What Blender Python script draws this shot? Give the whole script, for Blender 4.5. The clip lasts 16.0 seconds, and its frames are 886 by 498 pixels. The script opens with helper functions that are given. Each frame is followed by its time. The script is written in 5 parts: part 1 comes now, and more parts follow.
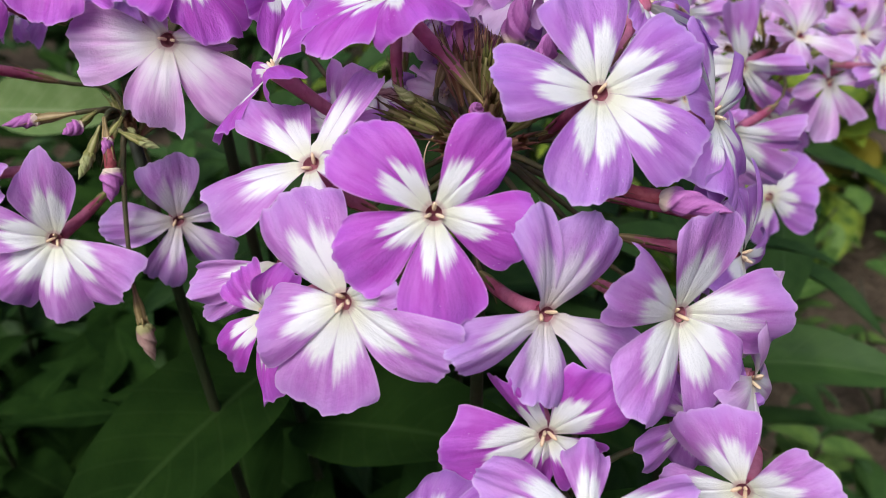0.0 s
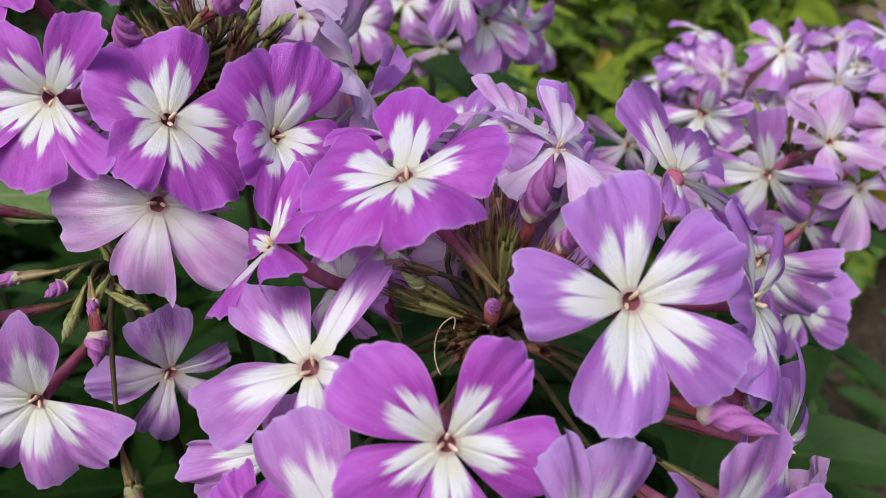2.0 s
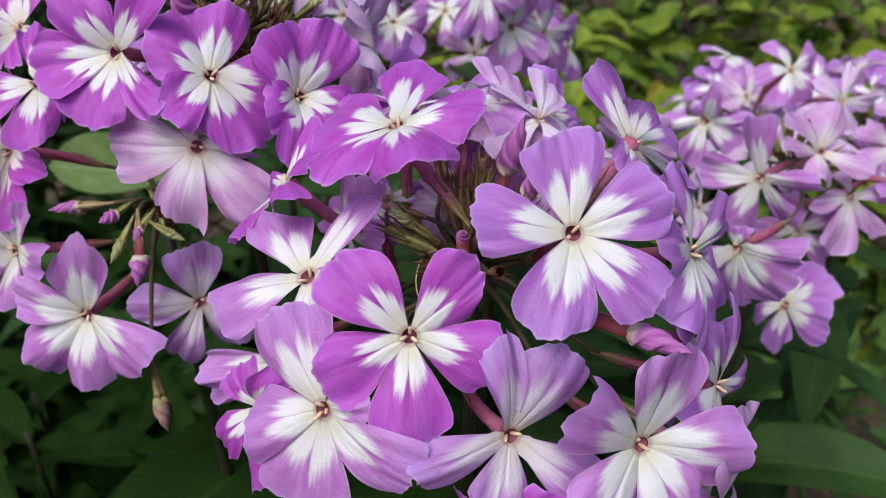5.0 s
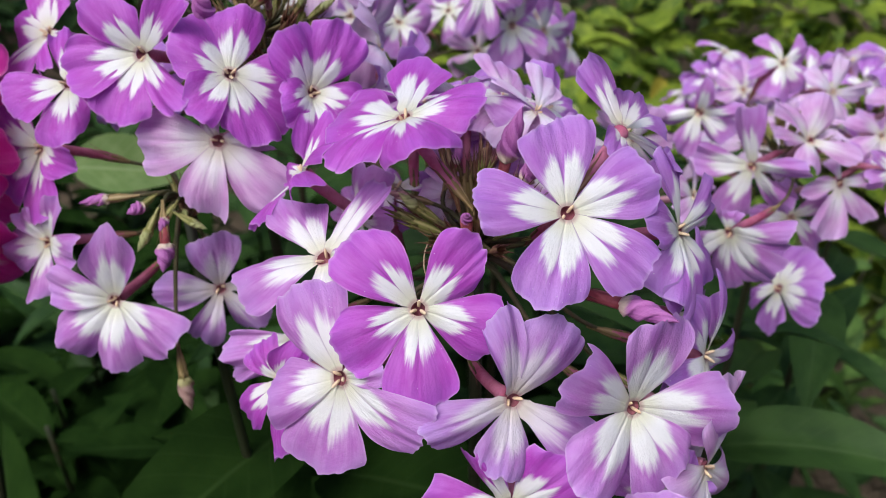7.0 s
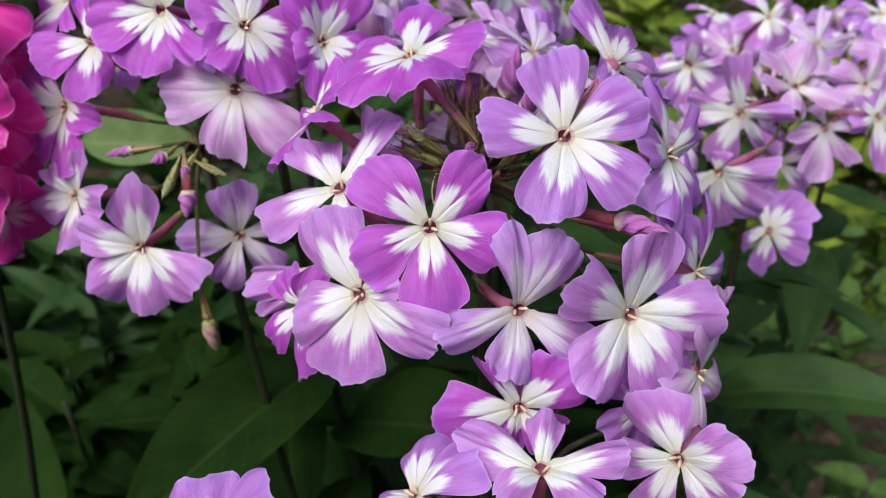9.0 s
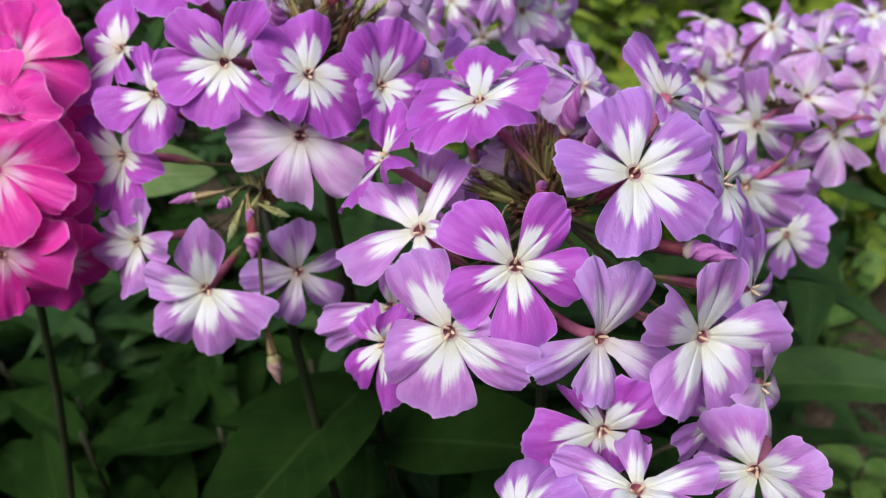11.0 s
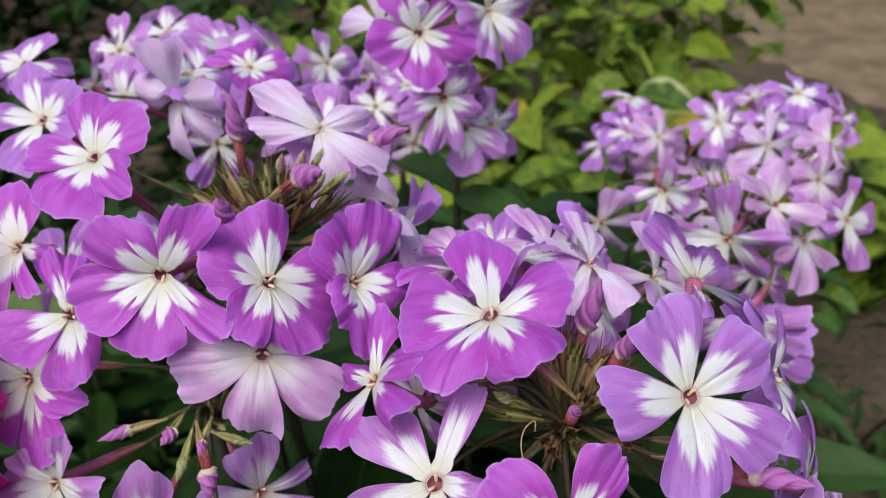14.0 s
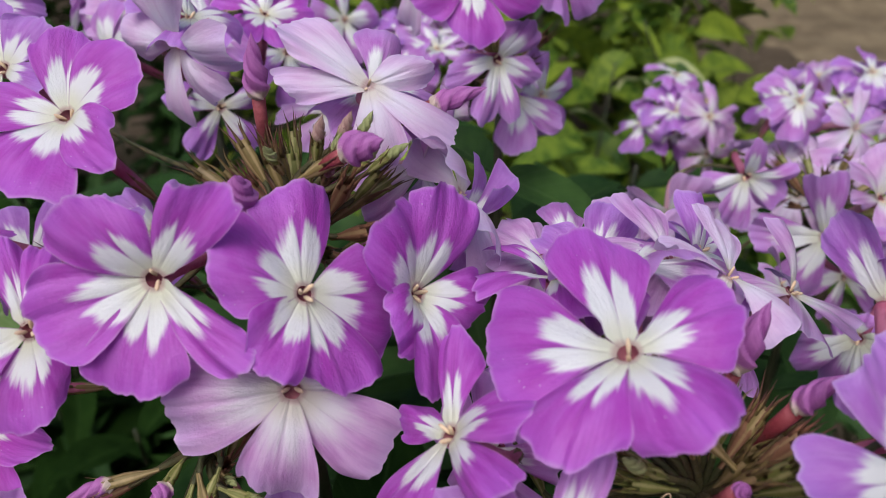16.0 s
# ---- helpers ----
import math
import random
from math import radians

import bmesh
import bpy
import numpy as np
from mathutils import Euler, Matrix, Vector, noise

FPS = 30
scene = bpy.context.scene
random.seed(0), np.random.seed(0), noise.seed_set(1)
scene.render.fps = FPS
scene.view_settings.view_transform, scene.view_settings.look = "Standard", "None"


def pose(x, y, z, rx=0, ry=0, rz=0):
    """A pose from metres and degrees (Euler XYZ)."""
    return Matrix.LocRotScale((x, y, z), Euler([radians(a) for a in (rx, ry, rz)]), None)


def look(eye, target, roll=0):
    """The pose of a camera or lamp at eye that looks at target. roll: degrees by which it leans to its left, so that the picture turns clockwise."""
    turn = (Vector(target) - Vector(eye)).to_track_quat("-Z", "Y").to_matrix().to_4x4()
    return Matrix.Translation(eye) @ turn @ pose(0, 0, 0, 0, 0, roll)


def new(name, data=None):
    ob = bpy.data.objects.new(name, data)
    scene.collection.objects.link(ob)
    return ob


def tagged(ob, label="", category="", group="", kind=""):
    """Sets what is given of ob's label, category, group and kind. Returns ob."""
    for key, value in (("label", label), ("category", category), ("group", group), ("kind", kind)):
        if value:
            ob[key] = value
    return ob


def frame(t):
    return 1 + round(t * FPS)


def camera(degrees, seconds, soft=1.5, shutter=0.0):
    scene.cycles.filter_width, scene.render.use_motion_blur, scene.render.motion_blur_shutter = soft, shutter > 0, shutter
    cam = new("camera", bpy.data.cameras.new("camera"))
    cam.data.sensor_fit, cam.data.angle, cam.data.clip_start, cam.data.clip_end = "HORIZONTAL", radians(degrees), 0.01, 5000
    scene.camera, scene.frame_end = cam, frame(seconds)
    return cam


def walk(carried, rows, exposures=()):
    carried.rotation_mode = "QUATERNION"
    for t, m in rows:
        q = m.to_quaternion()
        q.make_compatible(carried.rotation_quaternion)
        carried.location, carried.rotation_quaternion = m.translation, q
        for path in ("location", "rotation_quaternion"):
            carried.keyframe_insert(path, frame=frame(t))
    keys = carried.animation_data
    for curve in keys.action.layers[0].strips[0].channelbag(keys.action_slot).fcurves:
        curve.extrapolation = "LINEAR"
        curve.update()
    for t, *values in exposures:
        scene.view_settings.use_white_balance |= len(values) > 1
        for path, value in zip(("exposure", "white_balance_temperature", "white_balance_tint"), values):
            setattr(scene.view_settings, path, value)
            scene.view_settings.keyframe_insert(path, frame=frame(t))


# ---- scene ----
cam = camera(56.0, 16.0, soft=0.8)
cam.data.dof.use_dof = True
cam.data.dof.focus_distance, cam.data.dof.aperture_fstop = 0.162, 24.0
METRES, EYE, TILT, LEAN, TURN = 0.28, 0.92, -36.0, 0.0, 0.0
ROWS = [
    (0.0, 0.0, 0.0, 0.0, -0.0, 0.0, 0.0),
    (0.5, -0.0072, 0.0256, 0.0434, -0.11, 0.06, 0.41),
    (1.0, -0.0273, 0.0445, 0.071, -0.11, 0.41, 0.68),
    (1.5, -0.0175, 0.0473, 0.0894, 0.1, 0.93, 0.5),
    (2.0, -0.0036, 0.0494, 0.1107, 0.49, 1.46, -0.16),
    (2.5, 0.0182, 0.0523, 0.1071, 1.1, 1.97, -1.21),
    (3.0, 0.0471, 0.0343, 0.0923, 1.85, 2.44, -2.39),
    (3.5, 0.0461, 0.001, 0.0696, 2.59, 2.84, -3.36),
    (4.0, 0.0587, -0.0197, 0.0641, 3.22, 3.14, -3.96),
    (4.5, 0.0497, -0.0311, 0.0528, 3.63, 3.3, -4.14),
    (7.0, 0.0553, -0.0885, 0.0304, 4.39, 3.27, -3.29),
    (7.5, 0.0646, -0.1047, 0.0133, 4.47, 3.28, -2.99),
    (8.0, 0.061, -0.1256, 0.0081, 4.49, 3.19, -2.63),
    (8.5, 0.0577, -0.1371, -0.0107, 4.49, 2.91, -2.16),
    (9.0, 0.0539, -0.1366, -0.023, 4.42, 2.53, -1.57),
    (11.5, -0.0566, -0.187, 0.0164, 1.69, 2.4, 2.56),
    (12.0, -0.0754, -0.148, 0.0549, 0.24, 2.76, 3.78),
    (12.5, -0.0933, -0.1052, 0.1075, -1.29, 3.16, 5.02),
    (13.0, -0.1071, -0.0892, 0.1371, -2.75, 3.6, 6.0),
    (13.5, -0.0997, -0.0713, 0.1595, -3.84, 4.02, 6.58),
    (14.0, -0.111, -0.0577, 0.1721, -4.52, 4.27, 6.76),
    (14.5, -0.1343, -0.0312, 0.1844, -4.86, 4.32, 6.61),
    (15.0, -0.1643, 0.0109, 0.2007, -5.01, 3.99, 6.23),
    (15.5, -0.1713, 0.0848, 0.2126, -5.31, 3.44, 5.83),
    (16.0, -0.1597, 0.1257, 0.2056, -5.55, 2.75, 5.43),
]
walk(cam, [(t, pose(0, 0, EYE, TILT, LEAN, TURN) @ pose(METRES * x, METRES * y, METRES * z, 90 + pitch, roll, yaw)) for t, x, y, z, yaw, pitch, roll in ROWS],
     exposures=[(t, ev - 0.50, 5900.0, 10.8) for t, ev in ((0.0, 1.08), (1.5, 0.86), (3.5, 0.88), (7.0, 0.99), (9.0, 1.04), (12.0, 0.98), (14.5, 0.86), (16.0, 0.70))])

# ---- light: soft daylight under a bright, hazy sky ----
SUN_UP, SUN_ROUND = 56.0, 208.0
world = bpy.data.worlds.new("sky")
world.use_nodes = True
scene.world = world
sky = world.node_tree.nodes.new("ShaderNodeTexSky")
sky.sky_type, sky.sun_disc = "NISHITA", False
sky.air_density, sky.dust_density = 0.7, 4.0
sky.sun_elevation, sky.sun_rotation = radians(SUN_UP), radians(SUN_ROUND)
world.node_tree.links.new(sky.outputs[0], world.node_tree.nodes["Background"].inputs[0])
world.node_tree.nodes["Background"].inputs[1].default_value = 0.138
sun_data = bpy.data.lights.new("sun", "SUN")
sun_data.energy, sun_data.angle, sun_data.color = 1.7, radians(34), (1.0, 0.96, 0.9)
sun = new("sun", sun_data)
sun_way = Vector((math.sin(radians(SUN_ROUND)) * math.cos(radians(SUN_UP)), math.cos(radians(SUN_ROUND)) * math.cos(radians(SUN_UP)), math.sin(radians(SUN_UP))))
sun.matrix_world = look(sun_way * 20, (0, 0, 0))


# ---- materials ----
def material(name):
    m = bpy.data.materials.new(name)
    m.use_nodes = True
    nt = m.node_tree
    nt.nodes.clear()
    return m, nt


def node(nt, kind, ins=None, operation="", use_clamp=False, data_type="", blend_type="", interpolation_type=""):
    n = nt.nodes.new("ShaderNode" + kind)
    if operation:
        n.operation, n.use_clamp = operation, use_clamp
    if data_type:
        n.data_type, n.blend_type = data_type, blend_type
    if interpolation_type:
        n.interpolation_type = interpolation_type
    for k, v in (ins or {}).items():
        if isinstance(v, bpy.types.NodeSocket):
            nt.links.new(v, n.inputs[k])
        else:
            n.inputs[k].default_value = v
    return n


def calc(nt, op, a, b=None, c=None, clamp=False):
    ins = {0: a}
    if b is not None:
        ins[1] = b
    if c is not None:
        ins[2] = c
    return node(nt, "Math", ins, operation=op, use_clamp=clamp).outputs[0]


def mix(nt, fac, a, b, blend="MIX"):
    n = node(nt, "Mix", {0: fac, 6: a, 7: b}, data_type="RGBA", blend_type=blend)
    return n.outputs[2]


def ramp(nt, fac, stops):
    n = node(nt, "ValToRGB", {0: fac})
    el = n.color_ramp.elements
    while len(el) < len(stops):
        el.new(0.5)
    for e, (p, c) in zip(el, stops):
        e.position, e.color = p, c if len(c) == 4 else (*c, 1)
    return n.outputs[0]


def smooth(nt, x, lo, hi):
    return node(nt, "MapRange", {0: x, 1: lo, 2: hi, 3: 0.0, 4: 1.0}, interpolation_type="SMOOTHSTEP").outputs[0]


def leafy(nt, color, rough, bump, through_light, strength=0.3, spec=0.35, glow=None):
    """A thin living surface: principled with some light let through."""
    bp = node(nt, "Bump", {"Strength": strength, "Distance": 0.001, "Height": bump})
    p = node(nt, "BsdfPrincipled", {"Base Color": color, "Roughness": rough, "Specular IOR Level": spec, "Normal": bp.outputs[0]})
    tr = node(nt, "BsdfTranslucent", {"Color": glow if glow is not None else color, "Normal": bp.outputs[0]})
    mx = node(nt, "MixShader", {0: through_light, 1: p.outputs[0], 2: tr.outputs[0]})
    node(nt, "OutputMaterial", {0: mx.outputs[0]})


def petal_material(name, rim, rim2, white, reach, fringe, lobes=1.0, through_light=0.34):
    """A petal, u from throat to rim and v across: two white lobes with a feathered edge run out into the rim's colour."""
    m, nt = material(name)
    uv = node(nt, "UVMap")
    xyz = node(nt, "SeparateXYZ", {0: uv.outputs[0]})
    u, v = xyz.outputs[0], xyz.outputs[1]
    info = node(nt, "ObjectInfo")
    shift = calc(nt, "MULTIPLY", info.outputs["Random"], 37.0)
    w = calc(nt, "SUBTRACT", calc(nt, "MULTIPLY", v, 2.0), 1.0)
    aw = calc(nt, "ABSOLUTE", w)
    # feathered streaks, much finer across than along
    co = node(nt, "CombineXYZ", {0: calc(nt, "MULTIPLY", u, 1.6), 1: calc(nt, "MULTIPLY", v, 19.0), 2: shift})
    streak = node(nt, "TexNoise", {"Vector": co.outputs[0], "Scale": 1.0, "Detail": 3.0, "Roughness": 0.6}).outputs[0]
    co2 = node(nt, "CombineXYZ", {0: calc(nt, "MULTIPLY", u, 1.2), 1: calc(nt, "MULTIPLY", v, 2.5), 2: shift})
    broad = node(nt, "TexNoise", {"Vector": co2.outputs[0], "Scale": 1.4, "Detail": 2.0}).outputs[0]
    # the white ends early along the midline and the sides
    mid = calc(nt, "MULTIPLY", calc(nt, "EXPONENT", calc(nt, "MULTIPLY", calc(nt, "MULTIPLY", w, w), -90.0)), 0.24 * lobes)
    side = calc(nt, "MULTIPLY", calc(nt, "POWER", aw, 2.2), 0.34)
    edge = calc(nt, "SUBTRACT", calc(nt, "SUBTRACT", reach, mid), side)
    edge = calc(nt, "ADD", edge, calc(nt, "MULTIPLY", calc(nt, "SUBTRACT", streak, 0.5), 0.26))
    edge = calc(nt, "ADD", edge, calc(nt, "MULTIPLY", calc(nt, "SUBTRACT", broad, 0.5), 0.35))
    edge = calc(nt, "ADD", edge, calc(nt, "MULTIPLY", calc(nt, "SUBTRACT", info.outputs["Random"], 0.5), 0.10))
    far = calc(nt, "SUBTRACT", u, edge)
    fac = smooth(nt, far, -fringe, fringe)
    # rim colour, mottled, with fine veins
    tone = node(nt, "TexNoise", {"Vector": co2.outputs[0], "Scale": 2.6, "Detail": 3.0}).outputs[0]
    ray = node(nt, "TexNoise", {"Vector": node(nt, "CombineXYZ", {0: calc(nt, "MULTIPLY", u, 1.3), 1: calc(nt, "MULTIPLY", v, 7.0), 2: shift}).outputs[0], "Scale": 1.0, "Detail": 3.0}).outputs[0]
    colour = mix(nt, smooth(nt, calc(nt, "ADD", calc(nt, "MULTIPLY", tone, 0.55), calc(nt, "MULTIPLY", ray, 0.45)), 0.36, 0.62), (*rim, 1), (*rim2, 1))
    co3 = node(nt, "CombineXYZ", {0: calc(nt, "MULTIPLY", u, 1.5), 1: calc(nt, "MULTIPLY", v, 38.0), 2: shift})
    veins = node(nt, "TexNoise", {"Vector": co3.outputs[0], "Scale": 1.0, "Detail": 2.0}).outputs[0]
    colour = mix(nt, calc(nt, "MULTIPLY", smooth(nt, veins, 0.40, 0.72), 0.19), colour, (rim[0] * 0.62, rim[1] * 0.5, rim[2] * 0.72, 1))
    # the rim turns bluer and a little paler
    blue = (rim2[0] * 0.92, rim2[1] * 1.05, min(0.9, rim2[2] * 1.10), 1)
    colour = mix(nt, calc(nt, "MULTIPLY", smooth(nt, calc(nt, "ADD", u, calc(nt, "MULTIPLY", broad, 0.4)), 0.85, 1.25), 0.55), colour, blue)
    # paler bruised flecks
    fleck = node(nt, "TexVoronoi", {"Vector": node(nt, "CombineXYZ", {0: calc(nt, "MULTIPLY", u, 14.0), 1: calc(nt, "MULTIPLY", v, 14.0), 2: shift}).outputs[0], "Scale": 1.0}).outputs[0]
    dots = calc(nt, "MULTIPLY", calc(nt, "LESS_THAN", fleck, 0.085), calc(nt, "GREATER_THAN", broad, 0.56))
    pale = tuple(0.5 + 0.4 * c for c in rim)
    colour = mix(nt, calc(nt, "MULTIPLY", dots, 0.75), colour, (*pale, 1))
    lip = calc(nt, "MULTIPLY", smooth(nt, calc(nt, "MAXIMUM", aw, u), 0.955, 1.0), 0.34)
    colour = mix(nt, lip, colour, (*pale, 1))
    base = mix(nt, smooth(nt, u, 0.05, 0.32), (white[0] * 0.9, white[1] * 0.9, white[2] * 0.72, 1), (*white, 1))
    colour = mix(nt, fac, base, colour)
    # a fine purple vein in the midline crease
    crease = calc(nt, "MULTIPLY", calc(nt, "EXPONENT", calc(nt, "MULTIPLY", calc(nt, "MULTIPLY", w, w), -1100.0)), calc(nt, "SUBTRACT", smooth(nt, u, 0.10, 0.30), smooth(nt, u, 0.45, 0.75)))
    # claw margins: purple pigment, plus the shade between overlapping petals painted in
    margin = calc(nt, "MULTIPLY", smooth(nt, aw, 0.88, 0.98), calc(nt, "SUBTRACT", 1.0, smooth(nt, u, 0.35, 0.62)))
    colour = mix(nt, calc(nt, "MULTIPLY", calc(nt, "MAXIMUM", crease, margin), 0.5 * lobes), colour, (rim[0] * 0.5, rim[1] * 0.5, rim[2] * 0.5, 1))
    throat = calc(nt, "SUBTRACT", 1.0, smooth(nt, u, 0.01, 0.07))
    colour = mix(nt, calc(nt, "MULTIPLY", throat, 0.55), colour, (0.42, 0.16, 0.16, 1))
    co4 = node(nt, "CombineXYZ", {0: calc(nt, "MULTIPLY", u, 9.0), 1: calc(nt, "MULTIPLY", v, 13.0), 2: shift})
    crinkle = node(nt, "TexNoise", {"Vector": co4.outputs[0], "Scale": 1.0, "Detail": 5.0, "Roughness": 0.65}).outputs[0]
    height = calc(nt, "ADD", calc(nt, "MULTIPLY", veins, 0.12), calc(nt, "ADD", calc(nt, "MULTIPLY", streak, 0.06), calc(nt, "ADD", calc(nt, "MULTIPLY", ray, 0.5), calc(nt, "MULTIPLY", crinkle, 0.9))))
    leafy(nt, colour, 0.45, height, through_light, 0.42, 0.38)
    return m


CREAM = (0.88, 0.875, 0.84)
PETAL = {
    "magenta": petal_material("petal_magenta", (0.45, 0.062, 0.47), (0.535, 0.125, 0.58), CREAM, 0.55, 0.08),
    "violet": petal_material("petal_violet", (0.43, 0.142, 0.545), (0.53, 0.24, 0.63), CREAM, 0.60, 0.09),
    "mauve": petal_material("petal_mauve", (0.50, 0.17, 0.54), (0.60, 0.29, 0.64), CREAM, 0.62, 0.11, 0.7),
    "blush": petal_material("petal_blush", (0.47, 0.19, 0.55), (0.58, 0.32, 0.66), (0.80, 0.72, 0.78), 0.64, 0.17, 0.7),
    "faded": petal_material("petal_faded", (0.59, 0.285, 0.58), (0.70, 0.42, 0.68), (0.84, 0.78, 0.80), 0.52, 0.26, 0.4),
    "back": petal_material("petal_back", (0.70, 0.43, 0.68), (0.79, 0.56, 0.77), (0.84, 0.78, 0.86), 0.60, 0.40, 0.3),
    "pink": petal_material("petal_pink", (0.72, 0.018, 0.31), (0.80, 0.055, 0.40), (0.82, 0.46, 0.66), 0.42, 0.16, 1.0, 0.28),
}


def plain_material(name, c1, c2, scale, rough=0.6, strength=0.3, through_light=0.15, spec=0.3):
    m, nt = material(name)
    tc = node(nt, "TexCoord").outputs["Object"]
    info = node(nt, "ObjectInfo").outputs["Random"]
    n1 = node(nt, "TexNoise", {"Vector": tc, "Scale": scale, "Detail": 4.0, "Roughness": 0.6}).outputs[0]
    n2 = node(nt, "TexNoise", {"Vector": tc, "Scale": scale * 6, "Detail": 2.0}).outputs[0]
    f = calc(nt, "ADD", calc(nt, "MULTIPLY", smooth(nt, n1, 0.3, 0.7), 0.75), calc(nt, "MULTIPLY", calc(nt, "SUBTRACT", info, 0.4), 0.45), clamp=True)
    col = mix(nt, f, (*c1, 1), (*c2, 1))
    col = mix(nt, calc(nt, "MULTIPLY", smooth(nt, n2, 0.5, 0.75), 0.25), col, (c1[0] * 0.6, c1[1] * 0.6, c1[2] * 0.6, 1))
    leafy(nt, col, rough, n2, through_light, strength, spec)
    return m


TUBE = plain_material("corolla_tube", (0.44, 0.09, 0.17), (0.60, 0.23, 0.33), 160, 0.5, through_light=0.3)
TUBE_PALE = plain_material("corolla_tube_pale", (0.62, 0.28, 0.36), (0.74, 0.44, 0.50), 160, 0.5, through_light=0.4)
THROAT = plain_material("throat", (0.27, 0.065, 0.10), (0.42, 0.16, 0.18), 300, 0.6, through_light=0.2)
THROAT_PALE = plain_material("throat_pale", (0.66, 0.48, 0.52), (0.76, 0.62, 0.62), 300, 0.6, through_light=0.2)
ANTHER = plain_material("anther", (0.78, 0.56, 0.34), (0.86, 0.70, 0.48), 600, 0.6)


def calyx_material(name, rib, skin, awn):
    """Green ribs with thin papery skin between them; the awns dark at their tips."""
    m, nt = material(name)
    xyz = node(nt, "SeparateXYZ", {0: node(nt, "UVMap").outputs[0]})
    tc = node(nt, "TexCoord").outputs["Object"]
    n1 = node(nt, "TexNoise", {"Vector": tc, "Scale": 500.0, "Detail": 4.0, "Roughness": 0.6}).outputs[0]
    rnd = node(nt, "ObjectInfo").outputs["Random"]
    col = mix(nt, smooth(nt, calc(nt, "ADD", xyz.outputs[1], calc(nt, "MULTIPLY", n1, 0.3)), 0.25, 0.75), (*skin, 1), (*rib, 1))
    tip = smooth(nt, calc(nt, "ADD", xyz.outputs[0], calc(nt, "MULTIPLY", calc(nt, "SUBTRACT", rnd, 0.5), 0.25)), 0.52, 0.80)
    col = mix(nt, tip, col, (*awn, 1))
    col = mix(nt, calc(nt, "MULTIPLY", smooth(nt, n1, 0.45, 0.75), 0.4), col, (rib[0] * 0.55, rib[1] * 0.5, rib[2] * 0.5, 1))
    leafy(nt, col, 0.5, n1, 0.12, 0.25, 0.3)
    return m


CALYX = calyx_material("calyx", (0.18, 0.185, 0.045), (0.36, 0.33, 0.13), (0.11, 0.05, 0.025))
CALYX_BROWN = calyx_material("calyx_brown", (0.21, 0.155, 0.055), (0.38, 0.28, 0.13), (0.11, 0.045, 0.03))
CALYX_RED = calyx_material("calyx_red", (0.23, 0.11, 0.06), (0.35, 0.23, 0.11), (0.11, 0.035, 0.03))
CALYX_SKIN = plain_material("bud_foot", (0.15, 0.155, 0.035), (0.28, 0.24, 0.09), 220, 0.55)
def bud_material(name, skin, fold, foot):
    """Furled petals: a cream foot, shade painted where one fold goes under the next, fine veins along it."""
    m, nt = material(name)
    xyz = node(nt, "SeparateXYZ", {0: node(nt, "UVMap").outputs[0]})
    t, saw = xyz.outputs[0], xyz.outputs[1]
    tc = node(nt, "TexCoord").outputs["Object"]
    n1 = node(nt, "TexNoise", {"Vector": tc, "Scale": 5.0, "Detail": 4.0, "Roughness": 0.6}).outputs[0]
    veins = node(nt, "TexNoise", {"Vector": node(nt, "CombineXYZ", {0: calc(nt, "MULTIPLY", t, 2.0), 1: calc(nt, "MULTIPLY", saw, 14.0), 2: 0.0}).outputs[0], "Scale": 1.0, "Detail": 2.0}).outputs[0]
    under = calc(nt, "SUBTRACT", 1.0, smooth(nt, saw, 0.0, 0.55))
    col = mix(nt, calc(nt, "ADD", calc(nt, "MULTIPLY", under, 0.55), calc(nt, "MULTIPLY", smooth(nt, calc(nt, "MULTIPLY", n1, veins), 0.18, 0.40), 0.4), clamp=True), (*skin, 1), (*fold, 1))
    pale = calc(nt, "SUBTRACT", 1.0, smooth(nt, calc(nt, "ADD", t, calc(nt, "MULTIPLY", calc(nt, "SUBTRACT", veins, 0.5), 0.16)), 0.12, 0.23))
    col = mix(nt, pale, col, (*foot, 1))
    leafy(nt, col, 0.5, veins, 0.2, 0.3, 0.3)
    return m


STYLE = plain_material("dried_style", (0.55, 0.40, 0.24), (0.66, 0.52, 0.34), 300, 0.6)
BUD_SKIN = bud_material("bud_skin", (0.48, 0.17, 0.44), (0.22, 0.035, 0.20), (0.66, 0.54, 0.42))
BUD_TUBE = plain_material("bud_tube", (0.24, 0.035, 0.045), (0.40, 0.11, 0.12), 200, 0.5)
PEDICEL = plain_material("pedicel", (0.05, 0.055, 0.02), (0.13, 0.10, 0.045), 200, 0.6)
BUD_GREEN = bud_material("bud_green", (0.36, 0.38, 0.16), (0.20, 0.22, 0.07), (0.22, 0.22, 0.06))
BUD_DRY = bud_material("bud_dry", (0.50, 0.33, 0.27), (0.34, 0.17, 0.16), (0.34, 0.32, 0.13))
ADDED_BOARDS = plain_material("added_boards", (0.045, 0.032, 0.022), (0.09, 0.065, 0.045), 6, 0.8, through_light=0.0)
STEM = plain_material("stem", (0.02, 0.03, 0.01), (0.045, 0.035, 0.02), 60, 0.55, through_light=0.0)


